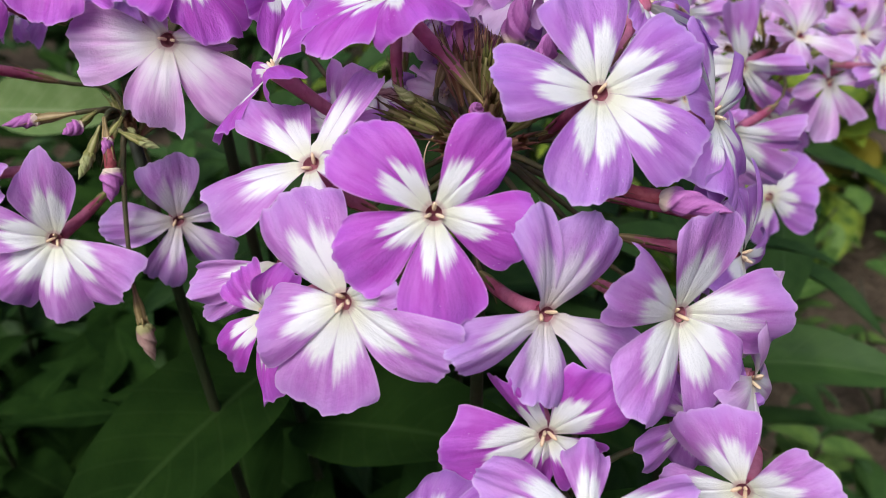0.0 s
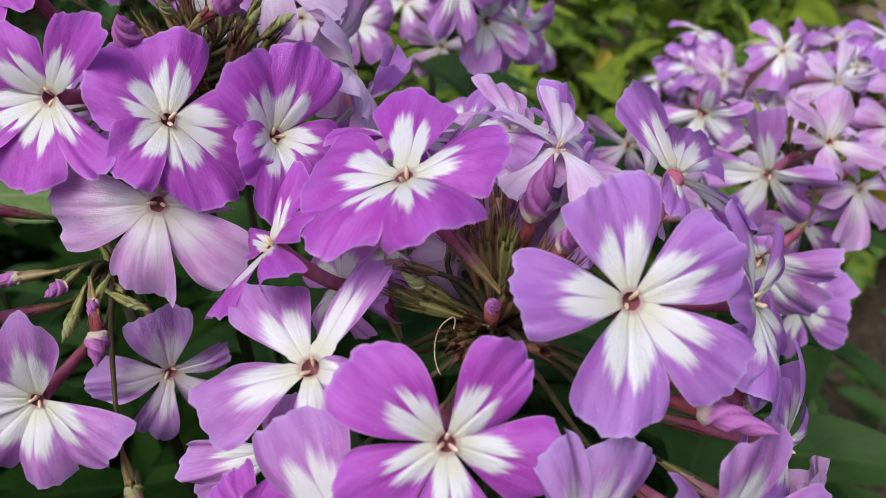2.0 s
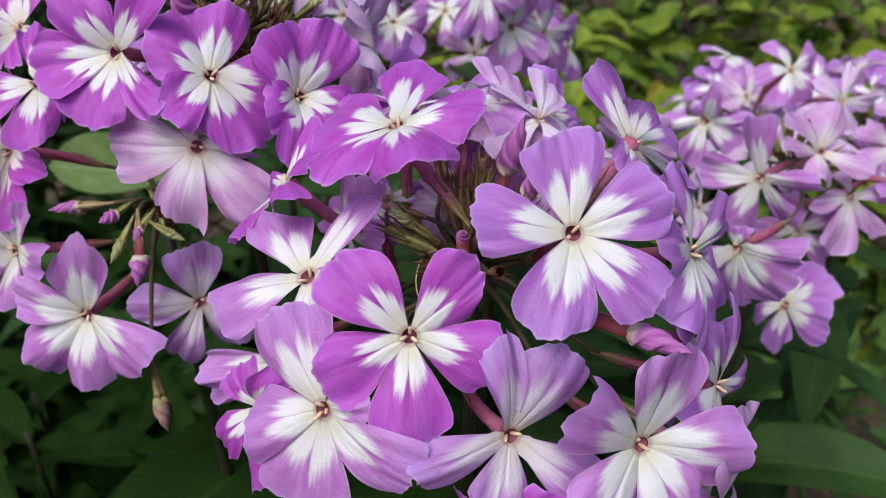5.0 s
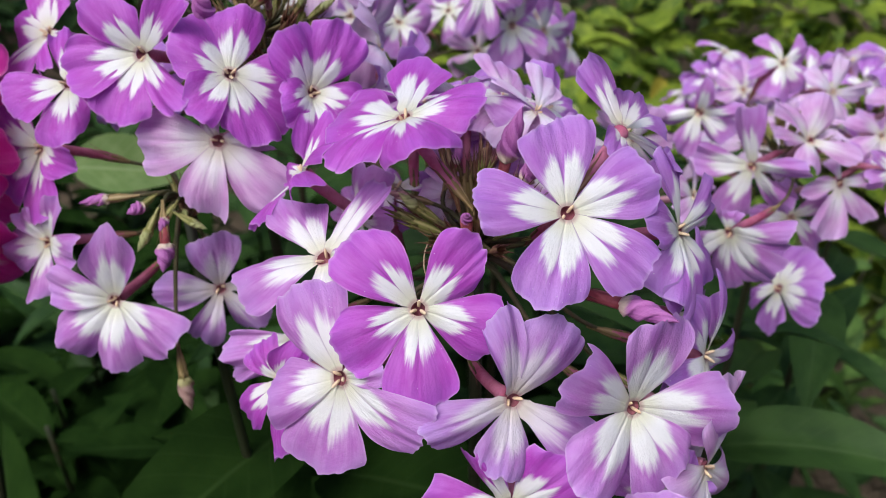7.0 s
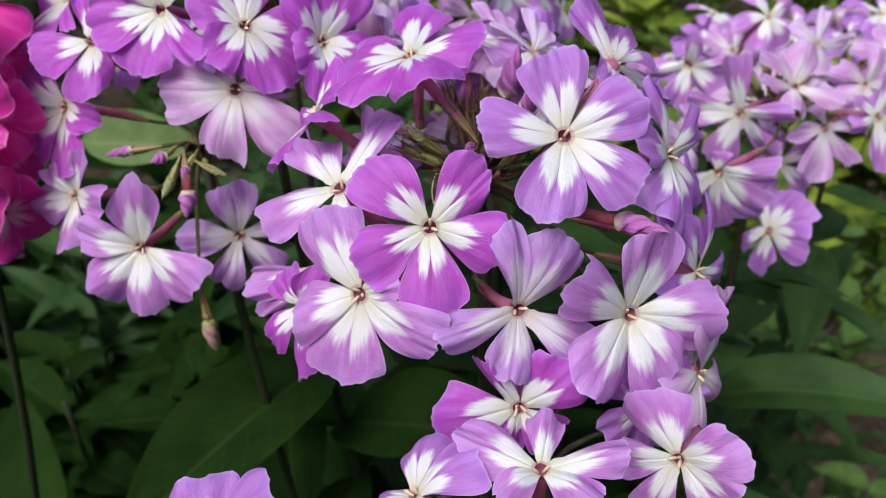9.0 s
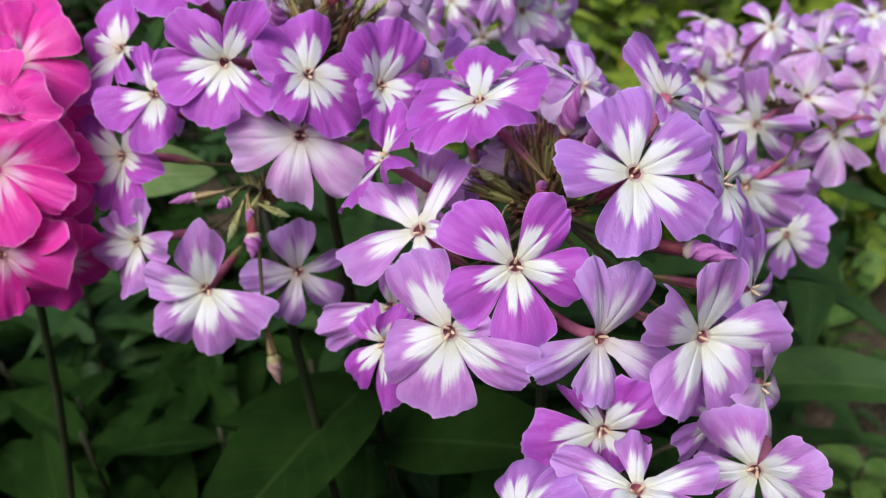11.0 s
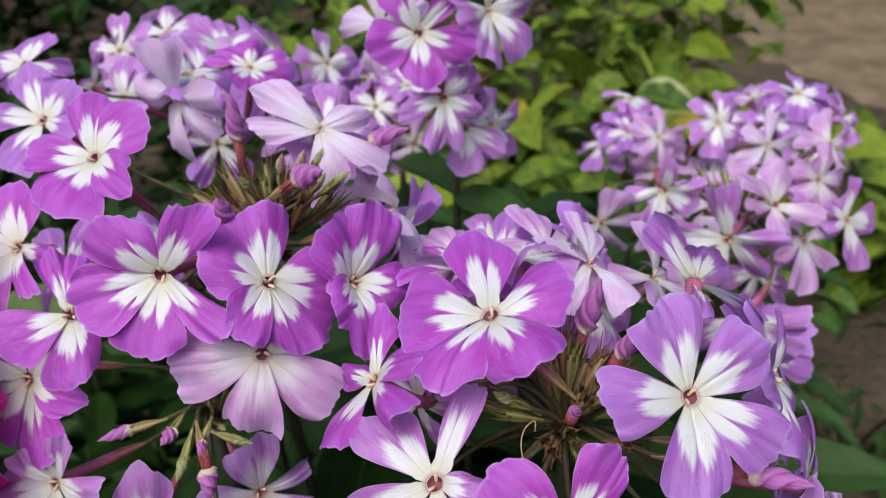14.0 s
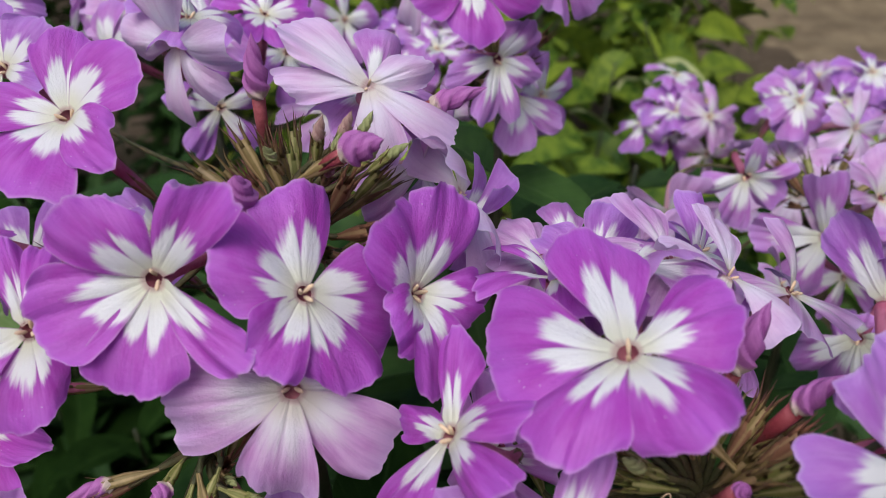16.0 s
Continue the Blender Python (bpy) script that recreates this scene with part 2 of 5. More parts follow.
def leaf_material(name, c1, c2, vein, rough=0.55, variegated=0.0, through_light=0.15, spec=0.14):
    """A leaf blade: midrib and side veins, mottled; some leaves carry a paler margin."""
    m, nt = material(name)
    uv = node(nt, "UVMap")
    xyz = node(nt, "SeparateXYZ", {0: uv.outputs[0]})
    u, v = xyz.outputs[0], xyz.outputs[1]
    info = node(nt, "ObjectInfo").outputs["Random"]
    isl = node(nt, "NewGeometry").outputs["Random Per Island"]
    rnd = calc(nt, "FRACT", calc(nt, "ADD", info, isl))
    aw = calc(nt, "ABSOLUTE", calc(nt, "SUBTRACT", calc(nt, "MULTIPLY", v, 2.0), 1.0))
    co = node(nt, "CombineXYZ", {0: calc(nt, "MULTIPLY", u, 6.0), 1: calc(nt, "MULTIPLY", v, 3.0), 2: calc(nt, "MULTIPLY", rnd, 31.0)})
    n1 = node(nt, "TexNoise", {"Vector": co.outputs[0], "Scale": 1.0, "Detail": 4.0}).outputs[0]
    n2 = node(nt, "TexNoise", {"Vector": co.outputs[0], "Scale": 9.0, "Detail": 2.0}).outputs[0]
    f = calc(nt, "ADD", calc(nt, "MULTIPLY", smooth(nt, n1, 0.3, 0.7), 0.6), calc(nt, "MULTIPLY", calc(nt, "SUBTRACT", rnd, 0.35), 0.7), clamp=True)
    col = mix(nt, f, (*c1, 1), (*c2, 1))
    rib = calc(nt, "SUBTRACT", 1.0, smooth(nt, aw, 0.02, 0.07))
    side = calc(nt, "SINE", calc(nt, "MULTIPLY", calc(nt, "SUBTRACT", u, calc(nt, "MULTIPLY", aw, 0.22)), 62.0))
    side = calc(nt, "MULTIPLY", smooth(nt, side, 0.80, 1.0), 0.16)
    lines = calc(nt, "MAXIMUM", calc(nt, "MULTIPLY", rib, 0.6), side)
    col = mix(nt, lines, col, (*vein, 1))
    if variegated:
        rim = calc(nt, "MULTIPLY", smooth(nt, calc(nt, "ADD", aw, calc(nt, "MULTIPLY", n1, 0.5)), 1.0, 1.1), calc(nt, "LESS_THAN", rnd, variegated))
        col = mix(nt, rim, col, (0.42, 0.44, 0.20, 1))
    height = calc(nt, "SUBTRACT", calc(nt, "MULTIPLY", n2, 0.4), lines)
    leafy(nt, col, rough, height, through_light, 0.5, spec)
    return m


# Phlox leaf with the shade under the flower heads put into its near-black colour.
LEAF_SHADED = leaf_material("phlox_leaf_shaded", (0.008, 0.020, 0.004), (0.017, 0.038, 0.007), (0.026, 0.05, 0.012), 0.7, spec=0.0, through_light=0.06)
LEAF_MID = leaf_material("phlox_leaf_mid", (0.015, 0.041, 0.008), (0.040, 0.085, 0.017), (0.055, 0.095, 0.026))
LEAF_LIME = leaf_material("shrub_leaf", (0.032, 0.078, 0.009), (0.25, 0.32, 0.028), (0.24, 0.32, 0.06), 0.5, 0.07, 0.25)
LEAF_WEED = leaf_material("weed_leaf", (0.04, 0.09, 0.016), (0.11, 0.18, 0.034), (0.11, 0.17, 0.05), 0.55)
LEAF_PALE = leaf_material("pale_leaf", (0.15, 0.23, 0.07), (0.27, 0.36, 0.14), (0.30, 0.38, 0.18), 0.5, through_light=0.25)
LEAF_YELLOW = leaf_material("yellow_leaf", (0.36, 0.30, 0.03), (0.46, 0.38, 0.06), (0.4, 0.36, 0.12), 0.55)


def soil_material():
    m, nt = material("garden_soil")
    tc = node(nt, "TexCoord").outputs["Object"]
    n1 = node(nt, "TexNoise", {"Vector": tc, "Scale": 3.0, "Detail": 6.0, "Roughness": 0.65}).outputs[0]
    n2 = node(nt, "TexNoise", {"Vector": tc, "Scale": 45.0, "Detail": 5.0, "Roughness": 0.7}).outputs[0]
    vo = node(nt, "TexVoronoi", {"Vector": tc, "Scale": 70.0}).outputs[0]
    f = calc(nt, "ADD", calc(nt, "MULTIPLY", n1, 0.6), calc(nt, "MULTIPLY", n2, 0.5), clamp=True)
    col = ramp(nt, f, [(0.3, (0.035, 0.025, 0.016)), (0.5, (0.08, 0.06, 0.038)), (0.75, (0.17, 0.13, 0.085))])
    h = calc(nt, "ADD", n2, calc(nt, "MULTIPLY", vo, 0.6))
    bp = node(nt, "Bump", {"Strength": 0.9, "Distance": 0.02, "Height": h})
    p = node(nt, "BsdfPrincipled", {"Base Color": col, "Roughness": 0.95, "Specular IOR Level": 0.15, "Normal": bp.outputs[0]})
    node(nt, "OutputMaterial", {0: p.outputs[0]})
    return m


SOIL = soil_material()
PATH = plain_material("dry_path", (0.12, 0.09, 0.052), (0.24, 0.185, 0.11), 9, 0.95, 0.8, through_light=0.0)


# ---- mesh helpers ----
def mesh_of(name, verts, faces, mat, uvs=None, soft=True):
    me = bpy.data.meshes.new(name)
    me.from_pydata([tuple(v) for v in verts], [], faces)
    me.materials.append(mat)
    if uvs:
        layer = me.uv_layers.new(name="UVMap")
        for loop in me.loops:
            layer.data[loop.index].uv = uvs[loop.vertex_index]
    if soft:
        me.polygons.foreach_set("use_smooth", [True] * len(me.polygons))
    me.update()
    return me


def part(name, me, parent, m=None, label=""):
    ob = new(name, me)
    ob.parent = parent
    if m is not None:
        ob.matrix_basis = m
    return tagged(ob, label)


def sheet(nu, nv, at):
    """A grid of (nu+1) x (nv+1) points at(u, v), with their faces and uvs."""
    vs, uvs, fs = [], [], []
    for i in range(nu + 1):
        for j in range(nv + 1):
            u, v = i / nu, j / nv
            vs.append(at(u, v))
            uvs.append((u, v))
    for i in range(nu):
        for j in range(nv):
            a = i * (nv + 1) + j
            fs.append((a, a + nv + 1, a + nv + 2, a + 1))
    return vs, fs, uvs


def sweep(points, radii, sides=8, cap=True):
    """A round skin about a line of points."""
    vs, fs = [], []
    side = Vector((1, 0, 0))
    for i, p in enumerate(points):
        d = (points[min(i + 1, len(points) - 1)] - points[max(i - 1, 0)]).normalized()
        side = side - d * side.dot(d)
        if side.length < 1e-4:
            side = d.orthogonal()
        side.normalize()
        other = d.cross(side)
        for k in range(sides):
            a = 2 * math.pi * k / sides
            vs.append(p + (side * math.cos(a) + other * math.sin(a)) * radii[i])
    for i in range(len(points) - 1):
        for k in range(sides):
            a, b = i * sides + k, i * sides + (k + 1) % sides
            fs.append((a, b, b + sides, a + sides))
    if cap:
        fs.append(tuple(reversed(range(sides))))
        fs.append(tuple(range((len(points) - 1) * sides, len(points) * sides)))
    return vs, fs


def bow(p0, p1, p2, p3, n):
    """n + 1 points along a cubic curve."""
    out = []
    for i in range(n + 1):
        t = i / n
        out.append(p0 * (1 - t) ** 3 + p1 * 3 * t * (1 - t) ** 2 + p2 * 3 * t * t * (1 - t) + p3 * t ** 3)
    return out


def facing(az, el):
    a, e = radians(az), radians(el)
    return Vector((math.cos(e) * math.sin(a), -math.cos(e) * math.cos(a), math.sin(e)))


def along(d, spin=0.0):
    """A turn whose local z points along d."""
    z = d.normalized()
    x = Vector((0, 0, 1)).cross(z)
    x = x.normalized() if x.length > 1e-3 else Vector((1, 0, 0))
    y = z.cross(x)
    return Matrix((x, y, z)).transposed().to_4x4() @ pose(0, 0, 0, 0, 0, spin)


# ---- petals, shared by all flowers: six shapes in each colour ----
def petal_shape(seed, wide):
    r = random.Random(seed)
    ph = [r.uniform(0, 6.28) for _ in range(6)]
    skew, arch, ruff = r.uniform(-0.12, 0.12), r.uniform(0.0, 0.12), r.uniform(0.045, 0.085)
    twist, notch, cup = r.uniform(-0.16, 0.16), r.choice((0.0, 0.02, 0.06)), r.uniform(-0.22, 0.10)
    corner, roll, roll2 = r.uniform(-0.11, 0.11), r.uniform(-0.20, 0.05), r.uniform(-0.16, 0.10)

    def at(u, v):
        w = 2 * v - 1
        end = 1.03 - 0.13 * abs(w) ** 4.0 + skew * w + corner * w * w * w
        end += 0.020 * math.sin(5 * w + ph[0]) + 0.009 * math.sin(12 * w + ph[1]) - notch * math.exp(-(w - skew) ** 2 * 22) + 0.006 * math.sin(21 * w + ph[4]) + 0.003 * math.sin(33 * w + ph[3])
        x = 0.05 + (end - 0.05) * u
        grow = 0.45 * min(1.0, u / 0.86) ** 1.1 + 0.55 * math.sin(math.pi / 2 * min(1.0, u / 0.86)) ** 1.9
        late = max(0.0, (u - 0.84) / 0.16)
        half = 0.07 + 0.46 * wide * grow * (1.0 - 0.07 * late ** 2)
        half *= 1 + 0.04 * math.sin(5 * u + ph[5]) * u + 0.006 * math.sin(17 * u + ph[0]) * u
        y = w * half + skew * 0.5 * u * u
        z = 0.028 * math.cos(w * 3.1) * u * (1.3 - u)                     # two shallow lobes beside a sunken midline
        z -= 0.045 * math.exp(-abs(w) * 7) * math.sqrt(u) * (1.15 - u)
        z += twist * w * grow + arch * math.sin(math.pi * u) + cup * w * w * grow - 0.05 * u ** 4
        z += roll * max(0.0, u - 0.72) ** 1.5 + roll2 * max(0.0, u - 0.6) * max(0.0, w * (1 if ph[0] > 3.14 else -1)) ** 2
        z += ruff * u * u * (math.sin(3.6 * w + ph[2] + 2 * u) + 0.7 * math.sin(9 * w + ph[3]) * abs(w))
        return (x, y, z)
    return sheet(16, 24, at)


PETALS = {}
for kind in PETAL:
    for size, wide in (("slim", 0.52), ("mid", 0.74), ("full", 0.93)):
        for i in range(6):
            vs, fs, uvs = petal_shape(100 * i + int(wide * 50), wide)
            PETALS[kind, size, i] = mesh_of("petal", vs, fs, PETAL[kind], uvs)

def petal_blade(kind, seed, size, claw, long, left, left_end, right, right_end):
    """A petal of its own shape, lengths in mm: how far the middle of its rim reaches, then how wide and how far out its two corners lie. claw: how soon it widens."""
    r = random.Random(seed)
    ph = [r.uniform(0, 6.28) for _ in range(7)]
    twist, cup, roll = r.uniform(-0.10, 0.10), r.uniform(-0.16, 0.10), r.uniform(-0.16, 0.04)
    arch, ruff, notch = r.uniform(0.0, 0.10), r.uniform(0.04, 0.075), r.choice((0.0, 0.02, 0.045))
    k = 0.001 / size
    hole = 0.02 if kind == "back" else 0.075
    crown = (long - (left_end + right_end) / 2) * k

    def at(u, v):
        w = 2 * v - 1
        end = ((left_end * (1 - w) + right_end * (1 + w)) / 2) * k * 1.03 + crown * (1 - abs(w) ** 1.6)
        end += 0.017 * math.sin(5 * w + ph[0]) + 0.010 * math.sin(12 * w + ph[1]) + 0.008 * math.sin(22 * w + ph[4]) + 0.003 * math.sin(37 * w + ph[3])
        end -= notch * math.exp(-w * w * 26) + 0.02 * abs(w) ** 9
        start = hole * (1 - 0.20 * w * w)
        x = start + (end - start) * u
        q = min(1.0, u / 0.88)
        grow = 0.40 * q + 0.60 * math.sin(math.pi / 2 * q) ** 1.35
        grow = grow ** (1 / claw)
        late = max(0.0, (u - 0.86) / 0.14)
        half = 0.055 + ((left if w < 0 else right) * k * 1.08 - 0.055) * grow * (1.0 - 0.035 * late ** 2)
        half *= 1 + 0.025 * math.sin(6 * u + ph[5]) * u + 0.007 * math.sin(19 * u + ph[6]) * u
        meet = 1 - min(1.0, max(0.0, (u - 0.10) / 0.26))            # near the throat each petal touches the next
        half = max(half, 0.70 * x * meet)
        y = w * half
        z = 0.030 * math.cos(w * 3.1) * u * (1.3 - u) - 0.050 * math.exp(-abs(w) * 8) * math.sqrt(u) * (1.1 - u)
        z += twist * w * grow + arch * math.sin(math.pi * u) + cup * w * w * grow - 0.04 * u ** 4
        z += roll * max(0.0, u - 0.72) ** 1.5
        z += ruff * u * u * (math.sin(3.6 * w + ph[2] + 2 * u) + 0.6 * math.sin(9 * w + ph[3]) * abs(w) + 0.10 * math.sin(19 * w + ph[1]) * u * u)
        return (x, y, z)
    vs, fs, uvs = sheet(18, 30, at)
    return mesh_of("petal", vs, fs, PETAL[kind], uvs)


# throat ring, anthers, calyx: one mesh each, shared
pts = [Vector((0, 0, 0.0003)), Vector((0, 0, -0.0005)), Vector((0, 0, -0.0014)), Vector((0, 0, -0.0022))]
vs, fs = sweep(pts, [0.00160, 0.00145, 0.0012, 0.0007], 16, cap=False)
fs.append(tuple(range(48, 64)))                                     # added floor that reflects light, so the throat doesn't go black
THROAT_MESH, THROAT_MESH_PALE = mesh_of("throat", vs, fs, THROAT), mesh_of("throat", vs, fs, THROAT_PALE)


def grain_mesh(mat, n=2):
    vs, fs = [], []
    r = random.Random(5 + n)
    for k in range(n):
        a = 6.28 * k / n + r.uniform(-0.4, 0.4)
        c = Vector((0.0007 * math.cos(a), 0.0007 * math.sin(a), 0.0002 + 0.0007 * r.random()))
        d = Vector((0.5 * math.cos(a), 0.5 * math.sin(a), 1)).normalized()
        line = [c - d * 0.0009, c - d * 0.0006, c, c + d * 0.0007, c + d * 0.0010]
        v2, f2 = sweep(line, [0.00010, 0.00024, 0.00027, 0.00023, 0.0001], 6)
        fs += [tuple(q + len(vs) for q in f) for f in f2]
        vs += v2
    return mesh_of("stamen", vs, fs, mat)


STAMENS = [grain_mesh(ANTHER, 2), grain_mesh(ANTHER, 3)]


def calyx_mesh(mat, seed):
    """A ribbed cup that narrows at its mouth into five thin awns; its foot at the origin, opening along z."""
    r = random.Random(seed)
    vs, fs, uvs = [], [], []
    rings = ((-0.0030, 0.00042), (0.0, 0.00062), (0.0018, 0.00098), (0.0040, 0.00125), (0.0060, 0.00118), (0.0073, 0.00112))
    n = 20
    for z, rad in rings:
        for k in range(n):
            a = 2 * math.pi * k / n
            q = rad * (1.0 + 0.10 * math.cos(5 * a))
            vs.append(Vector((q * math.cos(a), q * math.sin(a), z)))
            uvs.append((max(0.0, z) / 0.0130, 0.5 + 0.5 * math.cos(5 * a)))
    for i in range(len(rings) - 1):
        for k in range(n):
            a, b = i * n + k, i * n + (k + 1) % n
            fs.append((a, b, b + n, a + n))
    for t in range(5):
        a = 2 * math.pi * t / 5
        d, out, long = Vector((math.cos(a), math.sin(a), 0)), r.uniform(0.0014, 0.0027), r.uniform(0.0102, 0.0124)
        line = [d * 0.00105 + Vector((0, 0, 0.0060)), d * 0.0012 + Vector((0, 0, 0.0078)), d * (0.0011 + 0.35 * (out - 0.0011)) + Vector((0, 0, 0.0094)), d * out + Vector((0, 0, long))]
        v2, f2 = sweep(line, [0.00046, 0.00030, 0.00014, 0.00003], 4)
        fs += [tuple(q + len(vs) for q in f) for f in f2]
        vs += v2
        uvs += [(v.z / 0.0130, 1.0) for v in v2]
    return mesh_of("calyx", vs, fs, mat, uvs)


CALYXES = [calyx_mesh(CALYX, 1), calyx_mesh(CALYX_BROWN, 2), calyx_mesh(CALYX_RED, 3)]


def bud_mesh(mat, fat, seed):
    """A furled bud: a narrow foot, then a bent spindle of overlapping folds that wind round it; foot at the origin, along z, 1 long."""
    r = random.Random(seed)
    lean, wind, turn = r.uniform(0.06, 0.14), r.uniform(1.5, 2.1), r.uniform(0, 6.28)
    vs, fs, uvs = [], [], []
    n, rings = 64, 44
    for i in range(rings + 1):
        t = i / rings
        swell = math.sin(math.pi * min(1.0, 0.10 + 0.90 * t ** 0.58)) ** 0.85 if t < 1 else 0.0
        rad = fat * (0.10 + 0.92 * swell) * (1 - 0.35 * t ** 8) + 0.004
        rad = rad * (1 - t ** 14) + 0.003
        for k in range(n):
            a = 2 * math.pi * k / n
            saw = (1.5 * a / math.pi + 1.6 * wind * t + 0.10 * math.sin(7 * t + turn)) % 1.0
            ridge = 0.78 + 0.32 * min(saw / 0.92, (1 - saw) / 0.08) ** 1.3 + 0.02 * math.sin(13 * a + 9 * t)
            vs.append(Vector((rad * ridge * math.cos(a) + lean * t * t, rad * ridge * math.sin(a), t)))
            uvs.append((t, saw))
    for i in range(rings):
        for k in range(n):
            a, b = i * n + k, i * n + (k + 1) % n
            fs.append((a, b, b + n, a + n))
    fs.append(tuple(range(rings * n, rings * n + n)))
    return mesh_of("bud_tip", vs, fs, mat, uvs)


BUDS = {"slim": bud_mesh(BUD_SKIN, 0.175, 1), "round": bud_mesh(BUD_SKIN, 0.31, 2), "green": bud_mesh(BUD_GREEN, 0.19, 3), "dry": bud_mesh(BUD_DRY, 0.19, 4)}


# ---- leaves: pointed phlox blades and broader shrub blades ----
def leaf_shape(seed, wide, blunt):
    r = random.Random(seed)
    droop, fold, ph, bend = r.uniform(0.10, 0.32), r.uniform(0.12, 0.3), r.uniform(0, 6.28), r.uniform(-0.10, 0.10)

    def at(u, v):
        w = 2 * v - 1
        half = wide * 0.5 * (math.sin(math.pi * u ** blunt) ** 0.85 if 0 < u < 1 else 0.0) + 0.004 * (1 - u)
        y = w * half + bend * u * u
        z = abs(w) * half * fold * 2 - droop * u * u + 0.018 * math.sin(9 * u + ph + 2 * w) * abs(w)
        return (u, y, z)
    return sheet(10, 6, at)


LEAVES = {}
for kind, mat, wide, blunt in (("dark", LEAF_SHADED, 0.36, 0.80), ("mid", LEAF_MID, 0.30, 0.80), ("lime", LEAF_LIME, 0.56, 0.72), ("weed", LEAF_WEED, 0.5, 0.8), ("yellow", LEAF_YELLOW, 0.55, 0.75), ("pale", LEAF_PALE, 0.52, 0.8)):
    for i in range(4):
        vs, fs, uvs = leaf_shape(10 * i + 3, wide, blunt)
        LEAVES[kind, i] = mesh_of("leaf", vs, fs, mat, uvs)


# ---- plants ----
def phlox(x, y, hub, label, group="phlox plants"):
    """A phlox: an Empty at its foot, one stem up to the hub of its flower head."""
    root = tagged(new("phlox_plant"), label, "phlox", group)
    root.location = (x, y, 0)
    root["foot"], root["hub"] = (x, y, 0.0), hub
    top, foot = Vector(hub) - Vector((x, y, 0)), Vector((0, 0, -0.02))
    line = bow(foot, Vector((0, 0, top.z * 0.4)), top - Vector((top.x * 0.15, top.y * 0.15, top.z * 0.3)), top, 14)
    vs, fs = sweep(line, [0.0027 - 0.0011 * i / 14 for i in range(15)], 8)
    part("stem", mesh_of("stem", vs, fs, STEM), root)
    return root, line


def leaves_on(root, line, kind, first, count, size, seed, last=0.97):
    """Opposite pairs of leaves up a stem, each pair at right angles to the last."""
    r = random.Random(seed)
    for k in range(count):
        t = first + (last - first) * k / max(1, count - 1)
        i = min(len(line) - 2, int(t * (len(line) - 1)))
        p = line[i].lerp(line[i + 1], t * (len(line) - 1) - i)
        for s in (0, 180):
            m = Matrix.Translation(p) @ pose(0, 0, 0, 0, 0, 90 * k + s + r.uniform(-22, 22) + seed * 31) @ pose(0, 0, 0, r.uniform(-15, 15), r.uniform(-35, 12), 0)
            q = size * r.uniform(0.75, 1.15) * (1.0 if t < 0.85 else 0.62)
            part("leaf", LEAVES[kind, r.randrange(4)], root, m @ Matrix.Diagonal((q, q * r.uniform(0.9, 1.25), q, 1)))


def local(root, p):
    return Vector(p) - Vector(root["foot"])


def stalk(root, calyx_foot, way, hub_pull=1.0):
    """The thin stalk from a calyx back to the flower head's hub."""
    hub = local(root, root["hub"])
    gap = (calyx_foot - hub).length
    line = bow(calyx_foot, calyx_foot - way * gap * 0.35, hub + Vector((0, 0, 0.02 * min(hub_pull, gap / 0.035))), hub, 8)
    vs, fs = sweep(line, [0.0005 + 0.0004 * i / 8 for i in range(9)], 6)
    return mesh_of("pedicel", vs, fs, PEDICEL)


FLOWER_COUNT = [0]
LOOKS = {"magenta": "magenta flower with a white star", "violet": "violet flower with a white star", "mauve": "mauve flower with a soft white star",
         "blush": "mauve flower with a pink-tinged pale star", "faded": "faded lilac flower with a pale middle", "back": "very pale lilac flower", "pink": "hot pink flower with a paler middle"}


